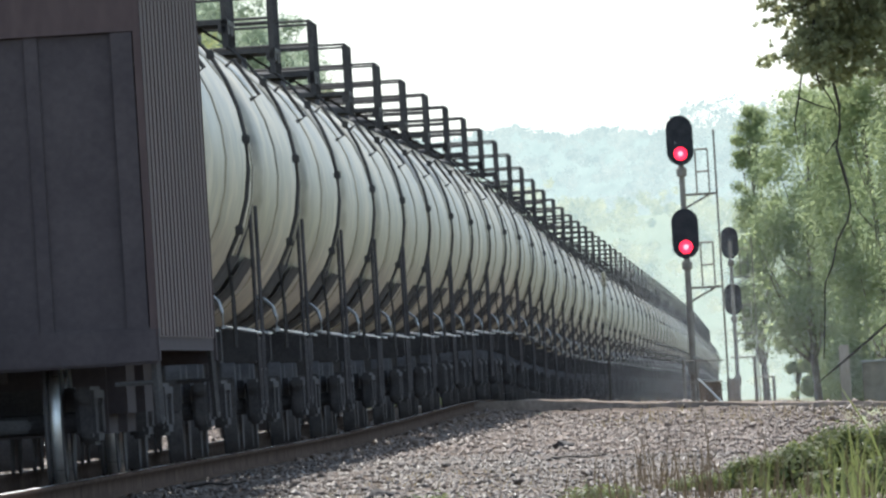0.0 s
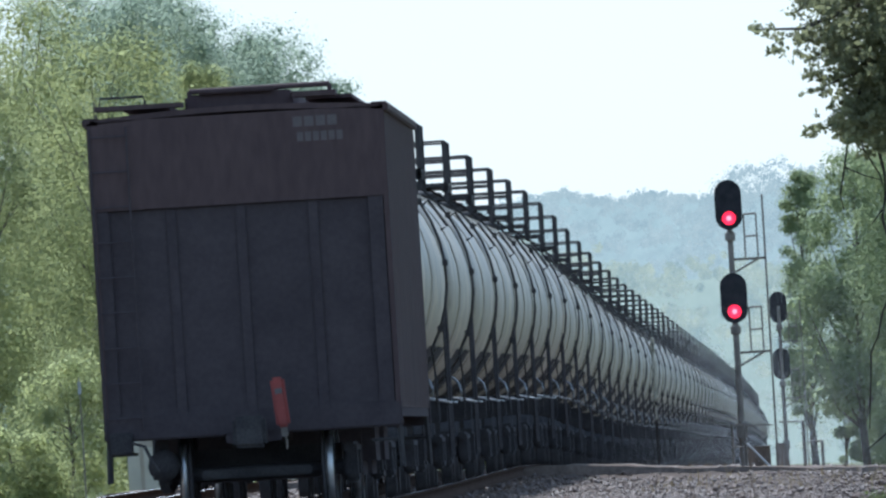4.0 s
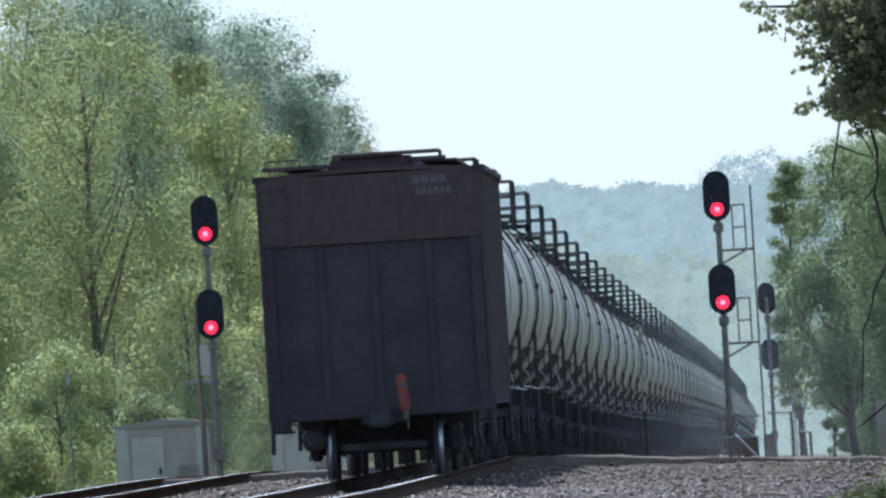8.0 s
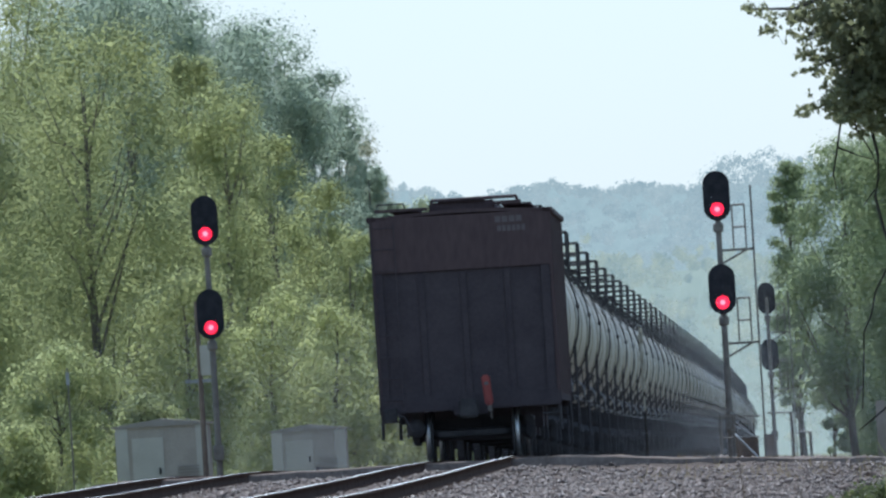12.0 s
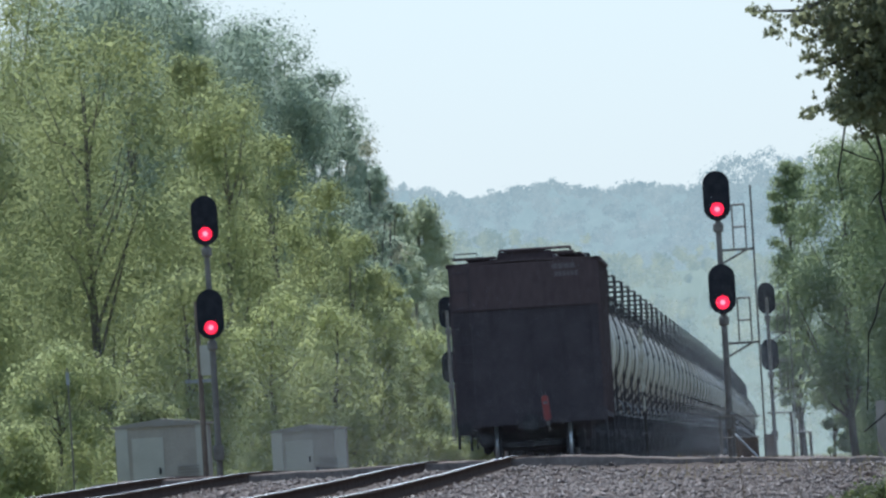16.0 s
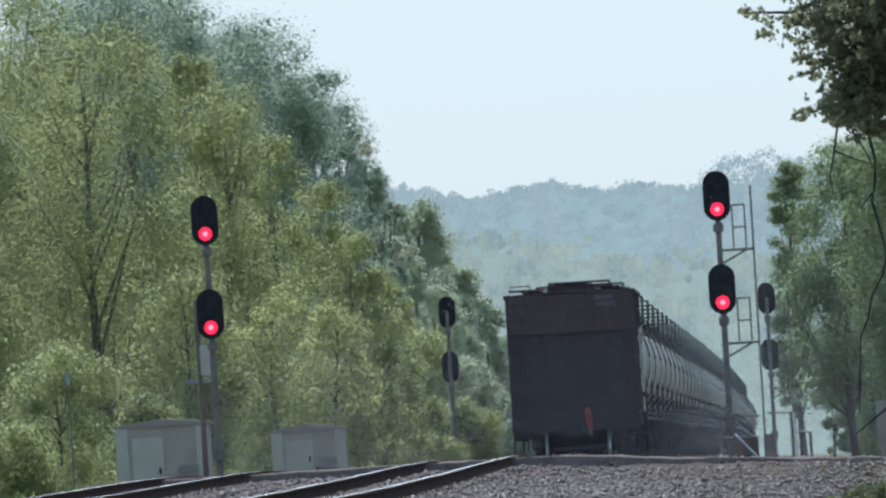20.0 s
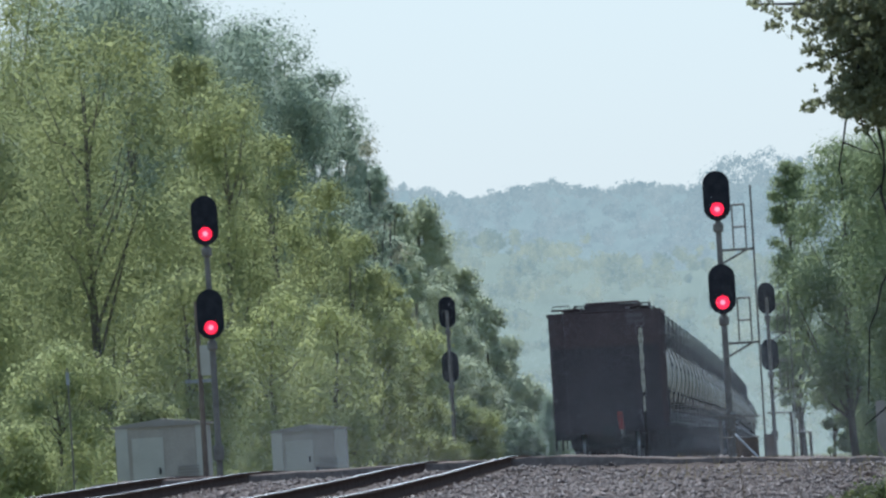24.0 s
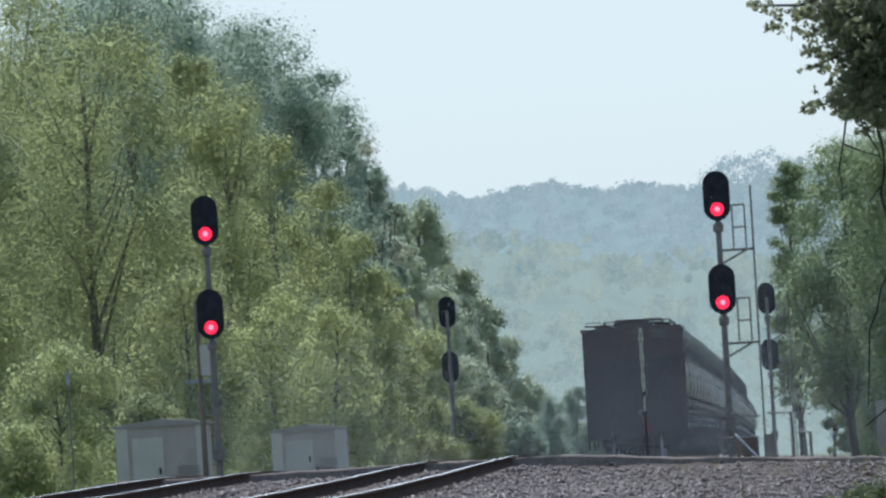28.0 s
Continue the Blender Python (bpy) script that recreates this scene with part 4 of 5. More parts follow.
        # a bent grab iron beside the ladder
        part("grab_iron", tube([(math.copysign((TANK_R + 0.02) * math.cos(radians(40)), x), -5.2, TANK_Z + (TANK_R + 0.02) * math.sin(radians(40))), (math.copysign((TANK_R + 0.12) * math.cos(radians(40)), x), -5.2, TANK_Z + (TANK_R + 0.12) * math.sin(radians(40))),
                                (math.copysign((TANK_R + 0.12) * math.cos(radians(26)), x), -5.2, TANK_Z + (TANK_R + 0.12) * math.sin(radians(26))), (math.copysign((TANK_R + 0.02) * math.cos(radians(26)), x), -5.2, TANK_Z + (TANK_R + 0.02) * math.sin(radians(26)))], [0.02] * 4, 5), "black", t)
        # curved bottom pipe at each truck
        for y in (-7.0,):
            part("air_pipe", tube([(x * 0.93, y + 0.1, 1.46), (x * 0.98, y - 0.1, 1.44), (x * 1.03, y - 0.3, 1.37), (x * 1.05, y - 0.4, 1.27), (x * 1.05, y - 0.4, 1.14)], [0.018] * 5, 6), "alu", t, "bright curved steel pipe")
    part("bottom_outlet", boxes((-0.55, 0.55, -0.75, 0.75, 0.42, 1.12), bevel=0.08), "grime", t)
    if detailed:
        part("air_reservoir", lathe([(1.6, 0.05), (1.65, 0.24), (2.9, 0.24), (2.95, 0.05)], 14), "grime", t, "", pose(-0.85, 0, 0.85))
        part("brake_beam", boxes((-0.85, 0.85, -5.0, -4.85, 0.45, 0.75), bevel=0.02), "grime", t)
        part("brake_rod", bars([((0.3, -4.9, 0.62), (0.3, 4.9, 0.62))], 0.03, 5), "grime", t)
        part("brake_beam", boxes((-0.85, 0.85, 4.85, 5.0, 0.45, 0.75), bevel=0.02), "grime", t)
    # top platform with railing, manway and valve housing
    top = TANK_Z + TANK_R
    for sx in (-1, 1):
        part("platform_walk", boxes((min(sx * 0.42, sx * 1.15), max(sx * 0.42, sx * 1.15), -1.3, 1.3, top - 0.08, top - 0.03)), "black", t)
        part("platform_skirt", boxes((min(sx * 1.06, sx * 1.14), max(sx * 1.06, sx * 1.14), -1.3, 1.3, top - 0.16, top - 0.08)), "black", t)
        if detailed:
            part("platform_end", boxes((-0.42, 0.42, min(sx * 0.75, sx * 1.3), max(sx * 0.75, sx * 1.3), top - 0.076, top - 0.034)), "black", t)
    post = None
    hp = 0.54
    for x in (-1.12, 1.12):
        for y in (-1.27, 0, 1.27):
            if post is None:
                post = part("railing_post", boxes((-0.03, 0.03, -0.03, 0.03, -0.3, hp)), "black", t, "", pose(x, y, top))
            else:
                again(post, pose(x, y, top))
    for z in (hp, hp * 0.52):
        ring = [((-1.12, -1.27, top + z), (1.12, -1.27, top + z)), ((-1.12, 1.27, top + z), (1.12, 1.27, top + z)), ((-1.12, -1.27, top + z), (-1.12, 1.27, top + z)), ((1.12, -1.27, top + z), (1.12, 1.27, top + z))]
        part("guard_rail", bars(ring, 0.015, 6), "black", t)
    part("manway", lathe([(top - 0.15, 0.3), (top + 0.16, 0.3), (top + 0.17, 0.36), (top + 0.22, 0.36), (top + 0.27, 0.12)], 20, "Z"), "black", t)
    part("valve_housing", lathe([(top - 0.12, 0.34), (top + 0.2, 0.34), (top + 0.26, 0.2)], 16, "Z"), "black", t, "", pose(0, 0.85, 0))
    return t


HOP_L, HOP_W, HOP_TOP, HOP_LOW = 15.6, 3.2, 4.4, 1.06


def build_hopper():
    t = thing("covered_hopper_car", "brown covered hopper car at the tail of the train", "hopper car")
    h, w = HOP_L / 2, HOP_W / 2
    for sx in (-1, 1):
        side = boxes((min(sx * (w - 0.05), sx * w), max(sx * (w - 0.05), sx * w), -h, h, HOP_LOW, HOP_TOP - 0.1))
        part("side_wall", side, "hopper", t)
        rib = None
        for k in range(17):
            y = -h + 0.08 + k * (HOP_L - 0.16) / 16
            if rib is None:
                rib = part("side_rib", boxes((-0.03, 0.03, -0.06, 0.06, HOP_LOW, HOP_TOP - 0.14), bevel=0.01), "hopper", t, "", pose(sx * (w - 0.022), y, 0))
            else:
                again(rib, pose(sx * (w - 0.022), y, 0))
        part("side_sill", boxes((min(sx * (w - 0.12), sx * (w - 0.01)), max(sx * (w - 0.12), sx * (w - 0.01)), -h, h, HOP_LOW - 0.1, HOP_LOW)), "hopper_dark", t)
        part("roof_eave", boxes((min(sx * (w - 0.14), sx * (w + 0.05)), max(sx * (w - 0.14), sx * (w + 0.05)), -h, h, HOP_TOP - 0.14, HOP_TOP - 0.04), bevel=0.015), "hopper", t)
    # roof: low arch
    bm = bmesh.new()
    n = 8
    rows = []
    for y in (-h, h):
        rows.append([bm.verts.new((-w + 2 * w * k / n, y, HOP_TOP - 0.06 + 0.07 * math.sin(math.pi * k / n))) for k in range(n + 1)])
        rows.append([bm.verts.new((-w + 2 * w * k / n, y, HOP_TOP - 0.12 + 0.07 * math.sin(math.pi * k / n))) for k in range(n + 1)])
    for k in range(n):
        bm.faces.new((rows[0][k], rows[0][k + 1], rows[2][k + 1], rows[2][k]))
        bm.faces.new((rows[1][k], rows[3][k], rows[3][k + 1], rows[1][k + 1]))
        bm.faces.new((rows[0][k], rows[1][k], rows[1][k + 1], rows[0][k + 1]))
        bm.faces.new((rows[2][k], rows[2][k + 1], rows[3][k + 1], rows[3][k]))
    part("roof", bm, "hopper", t)
    for d in (-1, 1):
        e = h * d
        i = (h - 0.06) * d
        part("end_sheet", boxes((-w + 0.05, w - 0.05, min(e, i), max(e, i), HOP_TOP - 1.05, HOP_TOP - 0.08)), "hopper", t)
        post = None
        for x in (-w + 0.12, w - 0.12):
            if post is None:
                post = part("corner_post", boxes((-0.1, 0.06, -0.1, 0.1, HOP_LOW + 0.08, HOP_TOP - 1.055)), "hopper_dark", t, "", pose(x, e - d * 0.106, 0))
            else:
                again(post, pose(x, e - d * 0.106, 0))
        brace = None
        for x in (-0.75, 0.0, 0.78):
            if brace is None:
                brace = part("end_brace", boxes((-0.05, 0.05, -0.06, 0.06, HOP_LOW - 0.05, HOP_TOP - 1.055)), "hopper_dark", t, "", pose(x, e - d * 0.085, 0))
            else:
                again(brace, pose(x, e - d * 0.085, 0))
        part("end_sill", boxes((-w - 0.01, w + 0.01, min(e + d * 0.012, e - d * 0.3), max(e + d * 0.012, e - d * 0.3), HOP_LOW - 0.2, HOP_LOW + 0.08), bevel=0.02), "hopper_dark", t)
        part("bulkhead", boxes((-w + 0.06, w - 0.06, min(e - d * 0.045, e - d * 0.09), max(e - d * 0.045, e - d * 0.09), HOP_LOW, HOP_TOP - 1.06)), "hopper_dark", t)
        lad = bmesh.new()
        for x in (-w + 0.02, -w + 0.42):
            bar(lad, (x, e + d * 0.06, HOP_LOW - 0.1), (x, e + d * 0.06, HOP_TOP - 0.15), 0.012, 5)
        for k in range(9):
            z = HOP_LOW + 0.05 + k * 0.38
            bar(lad, (-w + 0.02, e + d * 0.06, z), (-w + 0.42, e + d * 0.06, z), 0.009, 5)
        part("end_ladder", lad, "hopper_dark", t)
        # sill steps hang below the corners
        for sx in (-1, 1):
            st = bmesh.new()
            x = sx * (w - 0.04)
            bar(st, (x, e - d * 0.1, HOP_LOW - 0.1), (x + sx * 0.02, e - d * 0.1, 0.42), 0.03, 5)
            bar(st, (x, e - d * 0.5, HOP_LOW - 0.1), (x + sx * 0.02, e - d * 0.5, 0.42), 0.03, 5)
            bar(st, (x + sx * 0.02, e - d * 0.1, 0.44), (x + sx * 0.02, e - d * 0.5, 0.44), 0.03, 5)
            bar(st, (x, e - d * 0.1, 0.72), (x - sx * 0.3, e - d * 0.1, 0.72), 0.02, 5)
            part("sill_step", st, "black", t)
        lever = [(-w + 0.12, 0.05, 0.78), (-w + 0.3, 0.08, 0.84), (-w + 0.42, 0.1, 0.8), (-w + 0.5, 0.12, 0.62), (-w + 0.56, 0.12, 0.52)]
        part("uncoupling_lever", tube([(x, e + d * y, z) for x, y, z in lever], [0.02] * 5, 6), "black", t)
        part("lever_bracket", boxes((-w + 0.04, -w + 0.3, min(e, e + d * 0.1), max(e, e + d * 0.1), 0.72, HOP_LOW - 0.1), bevel=0.02), "black", t)
        coupler(t, e, d)
        truck(t, (h - 1.75) * d, True)
        part("hopper_bay", boxes((-1.2, 1.2, d * 2.2 - 1.2, d * 2.2 + 1.2, 0.35, HOP_LOW), bevel=0.15), "hopper_dark", t)
    part("centre_sill", boxes((-0.3, 0.3, -h, h, 0.78, 1.0)), "hopper_dark", t)
    # roof walkway, hatches and end loops
    part("running_board", boxes((-1.5, -0.56, -h - 0.02, -h + 0.75, HOP_TOP + 0.03, HOP_TOP + 0.08)), "hopper", t)
    part("running_board", boxes((0.63, 1.1, -h - 0.02, -h + 0.75, HOP_TOP + 0.06, HOP_TOP + 0.12)), "hopper", t)
    for x in (-1.0, 1.0):
        part("side_walk", boxes((x - 0.25, x + 0.25, -h + 0.8, h - 0.8, HOP_TOP + 0.04, HOP_TOP + 0.08)), "hopper", t)
    part("hatch_coaming", boxes((-0.55, 0.62, -h + 0.7, h - 0.7, HOP_TOP - 0.03, HOP_TOP + 0.16), bevel=0.03), "hopper", t)
    hatch = None
    for k in range(5):
        y = -h + 1.8 + k * 3.0
        if hatch is None:
            hatch = part("hatch_cover", boxes((-0.42, 0.42, -1.2, 1.2, HOP_TOP + 0.16, HOP_TOP + 0.2), bevel=0.015), "hopper", t, "", pose(0.02, y, 0))
        else:
            again(hatch, pose(0.02, y, 0))
    part("hatch_bar", bars([((-0.5, -h + 0.9, HOP_TOP + 0.2), (1.02, -h + 0.9, HOP_TOP + 0.2)), ((1.02, -h + 0.9, HOP_TOP + 0.05), (1.02, -h + 0.9, HOP_TOP + 0.2)), ((-0.5, -h + 0.9, HOP_TOP + 0.05), (-0.5, -h + 0.9, HOP_TOP + 0.2))], 0.03, 6), "hopper", t)
    part("roof_loop", tube([(-1.46, -h + 0.3, HOP_TOP + 0.06), (-1.45, -h + 0.3, HOP_TOP + 0.17), (-0.98, -h + 0.3, HOP_TOP + 0.17), (-0.96, -h + 0.3, HOP_TOP + 0.06)], [0.016] * 4, 6), "black", t)
    # lettering as faded bars
    part("lettering", boxes(*[(0.62 + k * 0.125, 0.72 + k * 0.125, -h - 0.006, -h, HOP_TOP - 0.26, HOP_TOP - 0.15) for k in range(4)]), "letter", t, "faded white lettering")
    part("lettering", boxes(*[(0.66 + k * 0.085, 0.725 + k * 0.085, -h - 0.006, -h, HOP_TOP - 0.42, HOP_TOP - 0.32) for k in range(6)]), "letter", t, "faded white lettering")
    part("air_reservoir", lathe([(-0.22, 0.05), (-0.17, 0.17), (0.17, 0.17), (0.22, 0.05)], 14), "grime", t, "", pose(-1.0, -h + 0.45, 0.58))
    part("reservoir_hanger", boxes((-1.06, -0.94, -h + 0.42, -h + 0.48, 0.74, HOP_LOW - 0.19)), "grime", t)
    # end marker on the coupler
    mk = part("end_marker", boxes((-0.075, 0.075, -0.1, 0.1, 0.0, 0.54), bevel=0.03), "orange", t, "orange-red end-of-train marker box", pose(0.34, -h - 0.45, 0.92, 0, -5, 0))
    part("marker_lens", boxes((-0.04, 0.04, -0.106, -0.1, 0.36, 0.42)), "letter", mk)
    part("marker_clamp", boxes((-0.035, 0.035, -0.05, 0.05, -0.1, 0.01)), "mast", mk, "grey steel clamp")
    part("marker_hose", tube([(0.0, 0.0, -0.08), (0.01, 0.0, -0.16), (0.0, 0.02, -0.24)], [0.012] * 3, 6), "mast", mk, "grey air hose")
    return t


SPACING = 18.25
TAIL = (0.06515, 17.017, 155.96)     # the tail's place along the line: a t^2 + b t + c


def tail_at(t):
    return TAIL[0] * t * t + TAIL[1] * t + TAIL[2]


def car_pose(s, half):
    """A car whose middle is s along the line and whose trucks stand half a base before and behind."""
    x0, y0, _ = on_line(s - half, TRACK_1)
    x1, y1, _ = on_line(s + half, TRACK_1)
    z0, z1 = float(rail_z(y0)), float(rail_z(y1))
    d = Vector((x1 - x0, y1 - y0, z1 - z0))
    yaw, pitch = math.atan2(-d.x, d.y), math.atan2(d.z, math.hypot(d.x, d.y))
    return pose((x0 + x1) / 2, (y0 + y1) / 2, (z0 + z1) / 2, math.degrees(pitch), 0, math.degrees(yaw))


# ---- signals ----
def signal(x, y, heads, low, facing, ladder_side, name_label):
    """A mast with two oval heads. facing -1: its lamps look at the camera; 1: away."""
    t = thing("railway_signal", name_label, "signal", m=pose(x, y, 0))
    top = heads[0] + 0.35
    part("mast", tube([(0, 0, low), (0, 0, low + 0.6), (0, 0, heads[1] - 1.0), (0, 0, top)], [0.085, 0.075, 0.07, 0.06], 12), "mast", t)
    part("mast_base", boxes((-0.22, 0.22, -0.22, 0.22, low, low + 0.3), bevel=0.03), "mast", t)
    for z in heads:
        # z is the height of the lit lens; the oval reaches above it
        bm = bmesh.new()
        pts = []
        w, c0, c1 = 0.3, z + 0.04, z + 0.56
        for k in range(13):
            a = math.pi + math.pi * k / 12
            pts.append((w * math.cos(a), c0 + w * math.sin(a)))
        for k in range(13):
            a = math.pi * k / 12
            pts.append((w * math.cos(a), c1 + w * math.sin(a)))
        yf = 0.14 * facing
        f0 = [bm.verts.new((px, yf, pz)) for px, pz in pts]
        f1 = [bm.verts.new((px, yf + 0.03 * facing, pz)) for px, pz in pts]
        bm.faces.new(f0)
        bm.faces.new(f1[::-1])
        for k in range(len(pts)):
            bm.faces.new((f0[k], f0[(k + 1) % len(pts)], f1[(k + 1) % len(pts)], f1[k]))
        bmesh.ops.recalc_face_normals(bm, faces=bm.faces)
        head = part("signal_head", bm, "signal", t, "black oval signal backing")
        part("lamp_case", boxes((-0.13, 0.13, min(0.07 * facing, yf), max(0.07 * facing, yf), z - 0.14, z + 0.72), bevel=0.03), "signal", head)
        fr = yf + 0.03 * facing
        hood = bmesh.new()
        n = 16
        rings = [[], []]
        for j, yy in enumerate((fr, fr + 0.13 * facing)):
            for q in range(n + 1):
                a = radians(-20) + radians(220) * q / n
                for r in (0.125, 0.133):
                    rings[j].append(hood.verts.new((r * math.cos(a), yy, z + r * math.sin(a))))
        for q in range(n):
            for r in (0, 1):
                hood.faces.new((rings[0][2 * q + r], rings[0][2 * q + 2 + r], rings[1][2 * q + 2 + r], rings[1][2 * q + r]))
        part("hood", hood, "signal", head)
        lit = facing < 0
        lens = lathe([(0.0, 0.02), (0.0, 0.15 if lit else 0.1), (0.02, 0.12 if lit else 0.09), (0.035, 0.05)], 20)
        part("lens", lens, "lamp" if lit else "signal", head, "glowing red lens" if lit else "dark unlit lens", pose(0, fr + 0.004 * facing, z, 0, 0, 180 if lit else 0))
        if lit:
            core = lathe([(0.0, 0.02), (0.0, 0.06), (0.02, 0.03)], 16)
            part("lamp_bulb", core, "lamp_core", head, "bright lamp behind the lens", pose(0, fr - 0.036, z, 0, 0, 180))
        part("collar", tube([(0, 0, z - 0.52), (0, 0, z - 0.48), (0, 0, z - 0.34), (0, 0, z - 0.3)], [0.08, 0.115, 0.115, 0.08], 12), "mast", t)
        # service platform with a small cage, a brace and its ladder
        if ladder_side:
            q = ladder_side
            zb = z - 0.92
            cage = bars([((q * 0.32, 0.1, zb + 0.03), (q * 0.32, 0.1, zb + 1.0)), ((q * 0.6, 0.1, zb + 0.03), (q * 0.6, 0.1, zb + 1.0)), ((q * 0.32, 0.1, zb + 1.0), (q * 0.6, 0.1, zb + 1.0)), ((q * 0.32, 0.1, zb + 0.5), (q * 0.6, 0.1, zb + 0.5)),
                         ((q * 0.32, 0.6, zb + 0.03), (q * 0.32, 0.6, zb + 1.0)), ((q * 0.6, 0.6, zb + 0.03), (q * 0.6, 0.6, zb + 1.0)), ((q * 0.32, 0.6, zb + 1.0), (q * 0.6, 0.6, zb + 1.0))], 0.02, 6)
            part("platform_cage", cage, "mast", t)
            part("platform", boxes((min(0, q * 0.74), max(0, q * 0.74), 0.05, 0.65, zb - 0.03, zb + 0.02)), "mast", t)
            part("brace", bars([((q * 0.05, 0.1, zb - 0.3), (q * 0.6, 0.1, zb - 0.02))], 0.022, 6), "mast", t)
    if ladder_side:
        q = ladder_side
        lad = bmesh.new()
        for yy in (0.15, 0.55):
            bar(lad, (q * 0.76, yy, low), (q * 0.76, yy, heads[0] + 0.5), 0.025, 6)
        k = 0
        while low + 0.3 + k * 0.3 < heads[0] + 0.4:
            z = low + 0.3 + k * 0.3
            bar(lad, (q * 0.76, 0.15, z), (q * 0.76, 0.55, z), 0.014, 5)
            k += 1
        part("ladder", lad, "mast", t)
    part("junction_box", boxes((-0.12, 0.12, -0.16, 0.06, low + 1.0, low + 1.35), bevel=0.02), "mast", t)
    return t


def build_signals():
    signal(-2.23, 468, (5.34, 3.25), -0.6, -1, 1, "two-headed black railway signal showing two red lights, with a ladder")
    signal(-13.7, 468, (5.49, 3.39), -0.6, -1, 0, "two-headed black railway signal showing two red lights, beside a shed")
    signal(-1.98, 740, (4.55, 2.55), -1.2, 1, 1, "two-headed railway signal seen from behind, with a ladder")
    signal(-13.3, 740, (4.75, 2.8), -1.2, 1, 0, "two-headed railway signal seen from behind, against the trees")
    t = thing("guard_railing", "low grey steel railing on the embankment beyond the signals", "railing", m=pose(-1.2, 742, 0))
    part("top_rail", bars([((-1.0, 0, 0.8), (-0.12, 0, 0.77))], 0.03, 6), "mast", t)
    part("low_rail", bars([((0.0, 0, 0.05), (0.5, 0, 0.03))], 0.03, 6), "mast", t)
    part("thick_post", bars([((-0.15, 0, -1.3), (-0.15, 0, 0.8))], 0.07, 8), "mast", t)
    part("post", bars([((0.48, 0, -1.3), (0.48, 0, 0.05))], 0.055, 8), "mast", t)
    # fittings round the foot of the near signal
    z = -0.62
    t = thing("signal_foot_frame", "low grey steel frame with pale caps round a signal's foot", "railing", m=pose(-2.3, 466, 0))
    for x in (-0.14, 0.15):
        p = part("post", bars([((x, 0, z), (x, 0, 0.74))], 0.03, 8), "mast", t)
        part("cap", boxes((x - 0.06, x + 0.06, -0.06, 0.06, 0.74, 0.78), bevel=0.01), "alu", p, "pale steel cap")
    part("crossbar", bars([((-0.14, 0, 0.7), (0.76, 0, 0.67))], 0.016, 6), "mast", t)
    part("crossbar", bars([((-0.14, 0, 0.22), (0.7, 0, 0.2))], 0.016, 6), "mast", t)
    t = thing("leaning_bar", "white-painted bar leaning against the signal's foot", "bar", m=pose(-2.13, 465, 0))
    part("bar", bars([((0.0, 0, 0.3), (0.56, 0, -0.33))], 0.022, 8), "litter", t)
    t = thing("trackside_cabinet", "low brown steel cabinet beside the signal", "cabinet", m=pose(-1.95, 470, 0))
    part("case", boxes((-0.32, 0.32, 0, 0.4, z, 0.18), bevel=0.02), "wood", t)
    part("lid", boxes((-0.35, 0.35, -0.03, 0.43, 0.18, 0.22), bevel=0.01), "mast", t)
    t = thing("trackside_cabinet", "narrow dark cabinet at the foot of the far signal", "cabinet", m=pose(-2.05, 700, 0))
    part("case", boxes((-0.2, 0.2, 0, 0.4, -1.2, 0.04), bevel=0.02), "wood", t)
    part("lid", boxes((-0.22, 0.22, -0.02, 0.42, 0.04, 0.08), bevel=0.01), "mast", t)


def bungalow(x0, x1, y, z_top, label):
    w = x1 - x0
    z0 = float(ground_z((x0 + x1) / 2, y)) - 0.03
    t = thing("signal_shed", label, "shed", m=pose((x0 + x1) / 2, y, z0))
    h = z_top - z0
    part("wall", boxes((-w / 2, w / 2, 0, 2.2, 0.1, h - 0.12), bevel=0.01), "shed", t)
    part("base", boxes((-w / 2 + 0.05, w / 2 - 0.05, 0.05, 2.15, 0.0, 0.12)), "shed_roof", t)
    bm = bmesh.new()
    prof = [(-w / 2 - 0.07, h - 0.13), (-w / 2 - 0.07, h - 0.09), (0, h + 0.05), (w / 2 + 0.07, h - 0.09), (w / 2 + 0.07, h - 0.13)]
    a = [bm.verts.new((px, -0.05, pz)) for px, pz in prof]
    b = [bm.verts.new((px, 2.25, pz)) for px, pz in prof]
    bm.faces.new(a[::-1])
    bm.faces.new(b)
    for k in range(5):
        bm.faces.new((a[k], a[(k + 1) % 5], b[(k + 1) % 5], b[k]))
    bmesh.ops.recalc_face_normals(bm, faces=bm.faces)
    part("roof", bm, "shed_roof", t)
    for x in (-w / 2 + 0.15, w / 2 - 0.15):
        part("corner_panel", boxes((x - 0.14, x + 0.14, -0.02, 0.002, 0.1, h - 0.14)), "shed_door", t, "pale corner panel")
    part("notice", boxes((0.15, 0.65, -0.02, 0.002, h * 0.3, h * 0.3 + 0.2)), "letter", t, "dark notice plate")
    d = part("door", boxes((-w / 2 + 0.38, -w / 2 + 1.1, -0.03, 0.0, 0.15, h - 0.38)), "shed_door", t, "cream door")
    part("door_handle", boxes((-w / 2 + 0.98, -w / 2 + 1.03, -0.06, -0.03, 0.9, 1.05)), "black", d)
    part("vent", boxes(*[(w / 2 - 0.75, w / 2 - 0.25, -0.03, 0.0, h * 0.35 + k * 0.07, h * 0.35 + k * 0.07 + 0.045) for k in range(5)]), "shed_roof", t, "louvred vent")


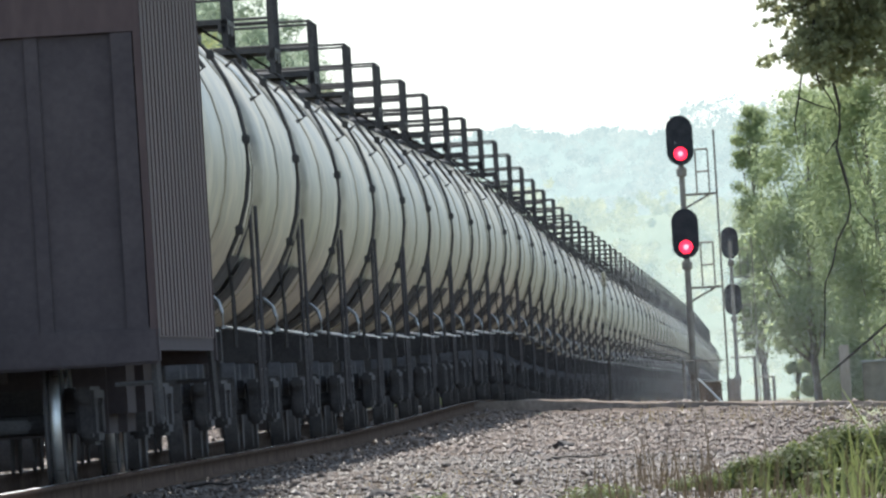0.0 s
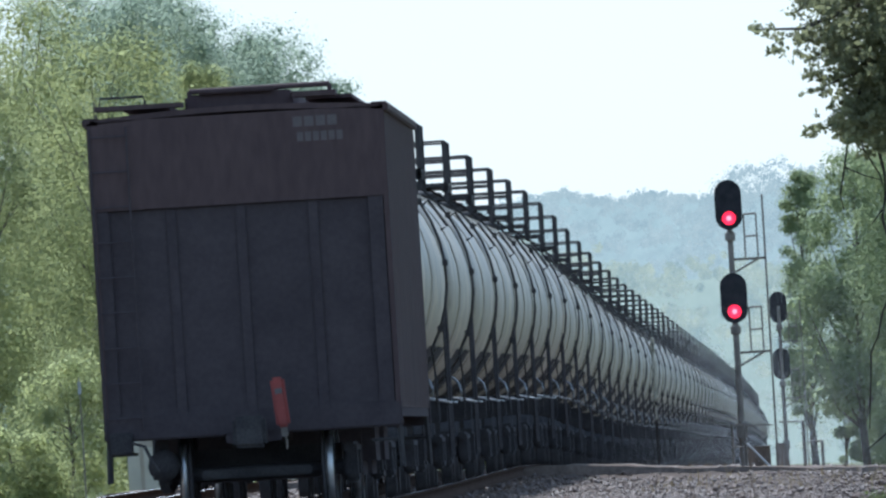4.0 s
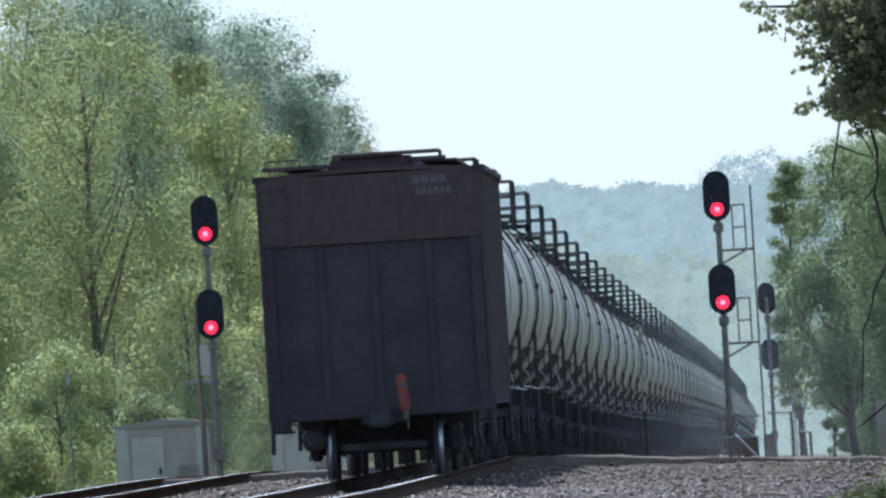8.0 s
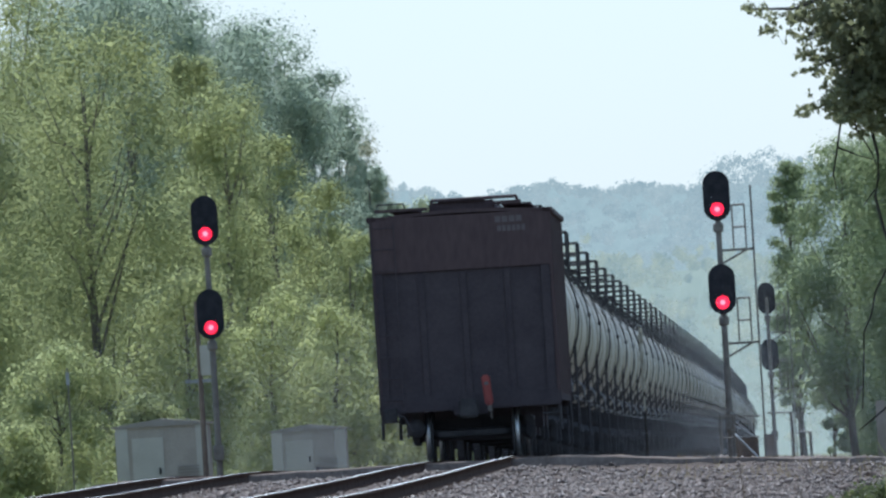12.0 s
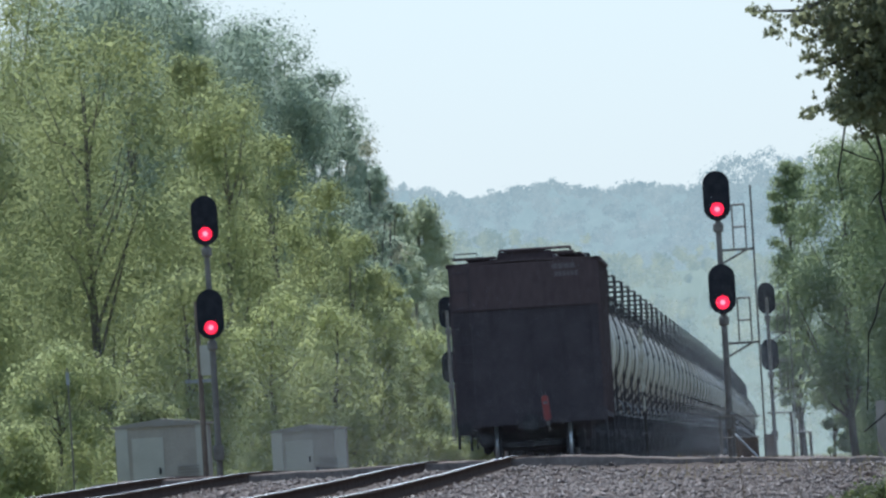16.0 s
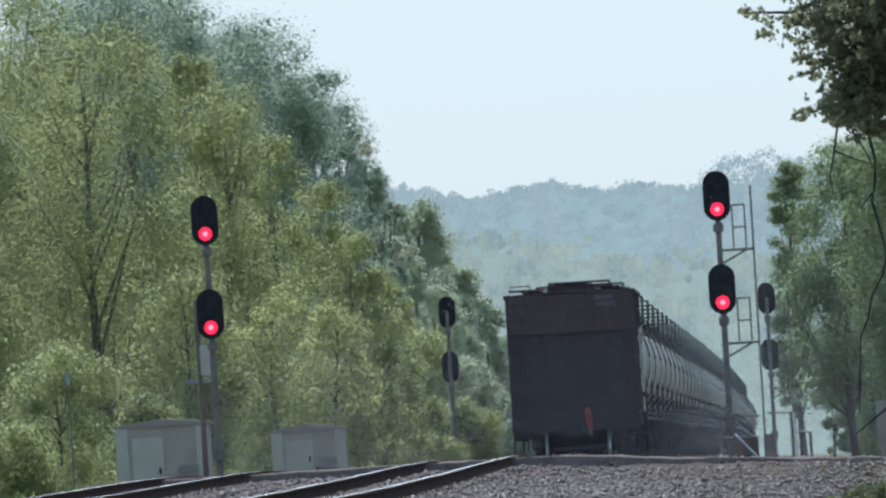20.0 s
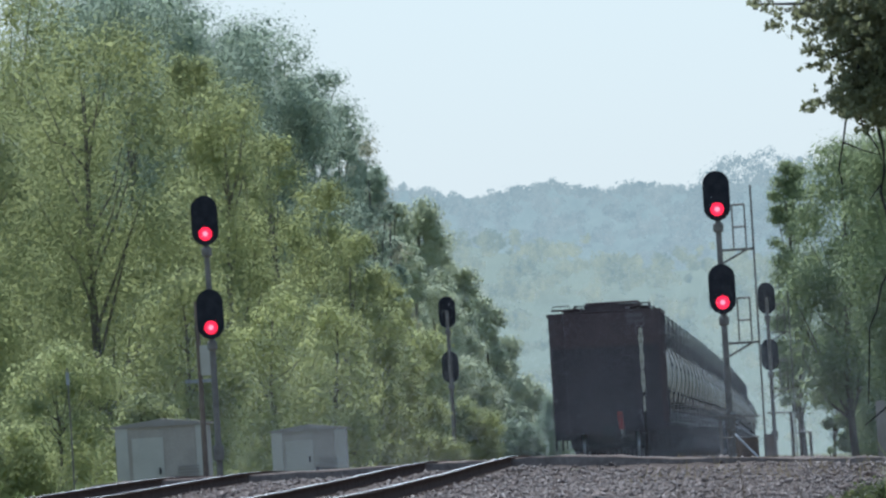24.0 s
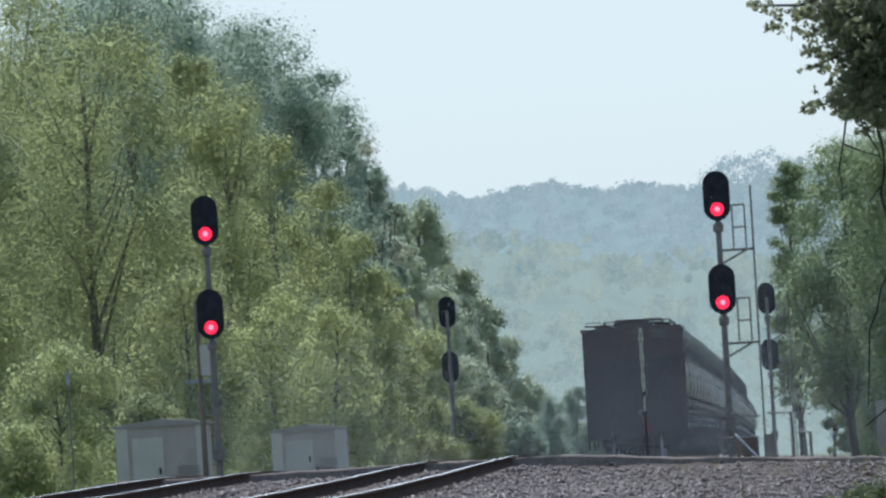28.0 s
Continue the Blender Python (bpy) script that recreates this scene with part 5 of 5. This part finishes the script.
def build_lineside():
    bungalow(-16.45, -14.3, 481, 1.4, "small grey metal signal shed with a cream door")
    bungalow(-15.0, -13.0, 561, 1.15, "small grey metal equipment shed under the trees")
    # pole with a bleached strip tied to it
    t = thing("marker_pole", "thin dark pole with bleached strips wound round its top", "pole", m=pose(-3.87, 440, float(ground_z(-3.87, 440))))
    part("pole", tube([(0, 0, -0.1), (0.0, 0, 1.2), (0, 0, 2.9)], [0.03, 0.028, 0.022], 8), "twig", t)
    for k, a in enumerate((0, math.pi)):
        pts = [(0.034 * math.sin(q * 9.5 + a) * (1 - q * 0.4), -0.05 + 0.03 * math.cos(q * 9.5 + a), 2.95 - q * 1.35) for q in np.linspace(0, 1, 24)]
        part("strip", tube(pts, [0.024 + 0.008 * math.sin(q * 1.9 + k) for q in range(24)], 6), "rag", t, "bleached pale strip")
    part("tip", boxes((-0.02, 0.02, -0.05, -0.025, 1.2, 1.5)), "rag", t)
    rng = random.Random(8)
    for x, y, r, mat, name, label in ((-0.60, 112.0, 0.1, "litter", "litter_scrap", "crumpled white scrap lying on the gravel"), (-0.32, 121.5, 0.08, "litter", "litter_scrap", "crumpled white scrap lying on the gravel"), (-0.2, 116, 0.035, "litter", "litter_scrap", "small white scrap lying on the gravel"),
                                      (-3.1, 154, 0.13, "twig", "clod", "dark clod of earth on the ballast"), (-2.6, 233, 0.16, "twig", "clod", "dark clod of earth on the ballast"), (-4.1, 170, 0.1, "twig", "clod", "dark clod of earth on the ballast"), (-0.05, 122, 0.1, "twig", "clod", "dark clod of earth on the ballast")):
        bm = bmesh.new()
        bmesh.ops.create_icosphere(bm, subdivisions=2, radius=r)
        for v in bm.verts:
            v.co *= 0.75 + 0.5 * noise.noise(v.co * (1.6 / r) + Vector((x * 7, y, 0)))
            v.co.z *= 0.45
        me = bpy.data.meshes.new(name)
        bm.to_mesh(me)
        bm.free()
        me.materials.append(M[mat])
        tagged(new(name, me), label, "litter" if mat == "litter" else "clod").matrix_basis = pose(x, y, float(ground_z(x, y)) + r * 0.22, 0, 0, rng.uniform(0, 180))
    for x, y, a, l in ((-4.6, 148, 70, 0.5), (-3.9, 128, 110, 0.6), (-1.2, 132, 80, 0.4), (-2.2, 205, 95, 0.7), (-4.9, 175, 60, 0.6)):
        st = thing("fallen_stick", "bare dead stick lying on the ballast", "stick", m=pose(x, y, float(ground_z(x, y)) + 0.03, 0, 0, a - 90))
        part("stem", tube([(-l / 2, 0, 0), (-l * 0.1, 0.03, 0.03), (l * 0.2, 0, 0.01), (l / 2, 0.04, 0.03)], [0.012, 0.011, 0.009, 0.005], 6), "twig", st)
        part("side_shoot", tube([(0, 0.02, 0.02), (l * 0.2, 0.1, 0.06)], [0.007, 0.004], 5), "twig", st)
    t = thing("timber_post", "grey weathered timber post beside the line", "post", m=pose(0.98, 398, float(ground_z(0.98, 398)) - 0.05))
    part("post", boxes((-0.1, 0.1, -0.1, 0.1, 0, 1.2), bevel=0.02), "post", t)
    t = thing("relay_box", "low grey steel equipment box beside a timber post", "cabinet", m=pose(1.62, 402, float(ground_z(1.62, 402)) - 0.05))
    part("case", boxes((-0.3, 0.3, -0.3, 0.3, 0.1, 0.9), bevel=0.02), "mast", t)
    part("lid", boxes((-0.33, 0.33, -0.33, 0.33, 0.9, 0.94), bevel=0.01), "alu", t, "light metal lid")
    part("foot", boxes((-0.28, 0.28, -0.25, 0.25, 0, 0.1)), "wood", t)
    t = thing("thin_stake", "thin pale steel stake standing among the bushes", "stake", m=pose(-17.2, 474, float(ground_z(-17.2, 474))))
    part("stake", tube([(0, 0, -0.1), (0.01, 0, 2.0), (0.0, 0, 3.6)], [0.022, 0.02, 0.016], 6), "mast", t)
    part("tag", boxes((-0.04, 0.04, -0.03, -0.02, 3.2, 3.5)), "alu", t, "pale tag")
    t = thing("lineside_pole", "thin dark timber pole beside the shed", "pole", m=pose(-14.25, 476, float(ground_z(-14.25, 476))))
    part("pole", tube([(0, 0, -0.1), (0, 0, 2.4), (0, 0, 4.6)], [0.07, 0.06, 0.05], 8), "wood", t)
    part("arm", boxes((-0.35, 0.35, -0.04, 0.04, 2.75, 2.83)), "alu", t)
    part("case", boxes((0.02, 0.28, -0.12, 0.06, 2.9, 3.6), bevel=0.02), "shed_door", t, "pale metal case")


# ---- build ----
build_distance()
build_ground()
build_tracks()
build_road()
build_trees()
bough = build_maple()
build_signals()
build_lineside()
build_grass()
build_haze_motes()
hopper = build_hopper()
cars = [build_tank_car(True)]
for k in range(1, 18):
    cars.append(copy_thing(cars[0], pose(0, 0, 0)))
cars.append(build_tank_car(False))
for k in range(1, 50):
    cars.append(copy_thing(cars[18], pose(0, 0, 0)))
build_stones()


def motions():
    """The train draws away; every car follows the line of the track."""
    # the bough stirs in the wind: seconds, centimetres to the right and up
    walk(bough, [(t, pose(x / 100, 0, z / 100)) for t, x, z in ((0, 0, -1), (3, -2, -2.7), (3.5, -1.5, -3.2), (5.5, -1.2, -0.7), (6, -1.7, 1.5), (7, -1, 0.3), (8, 0.7, 2.5), (9, -2, -0.7), (10, -0.7, 1.5), (11, -1, -2.4), (12, 1, 1.5), (14.5, 1.7, 1.5),
                                                                 (16, 2.9, 0.5), (17, 4.5, 3.2), (18, 2.9, 0.5), (20, -0.5, 0), (21, 1, 1), (25, 3.6, 3.6), (26, 2.4, 3), (28, 3.5, 2.8))])
    times = [0.0] + [0.5 * k for k in range(1, 56)] + [28.0]
    walk(hopper, [(t, car_pose(tail_at(t) + HOP_L / 2, 6.0)) for t in times])
    for k, car in enumerate(cars):
        first = HOP_L + 1.0 + SPACING / 2 + k * SPACING
        walk(car, [(t, car_pose(tail_at(t) + first, 6.4)) for t in times[::2]])


motions()
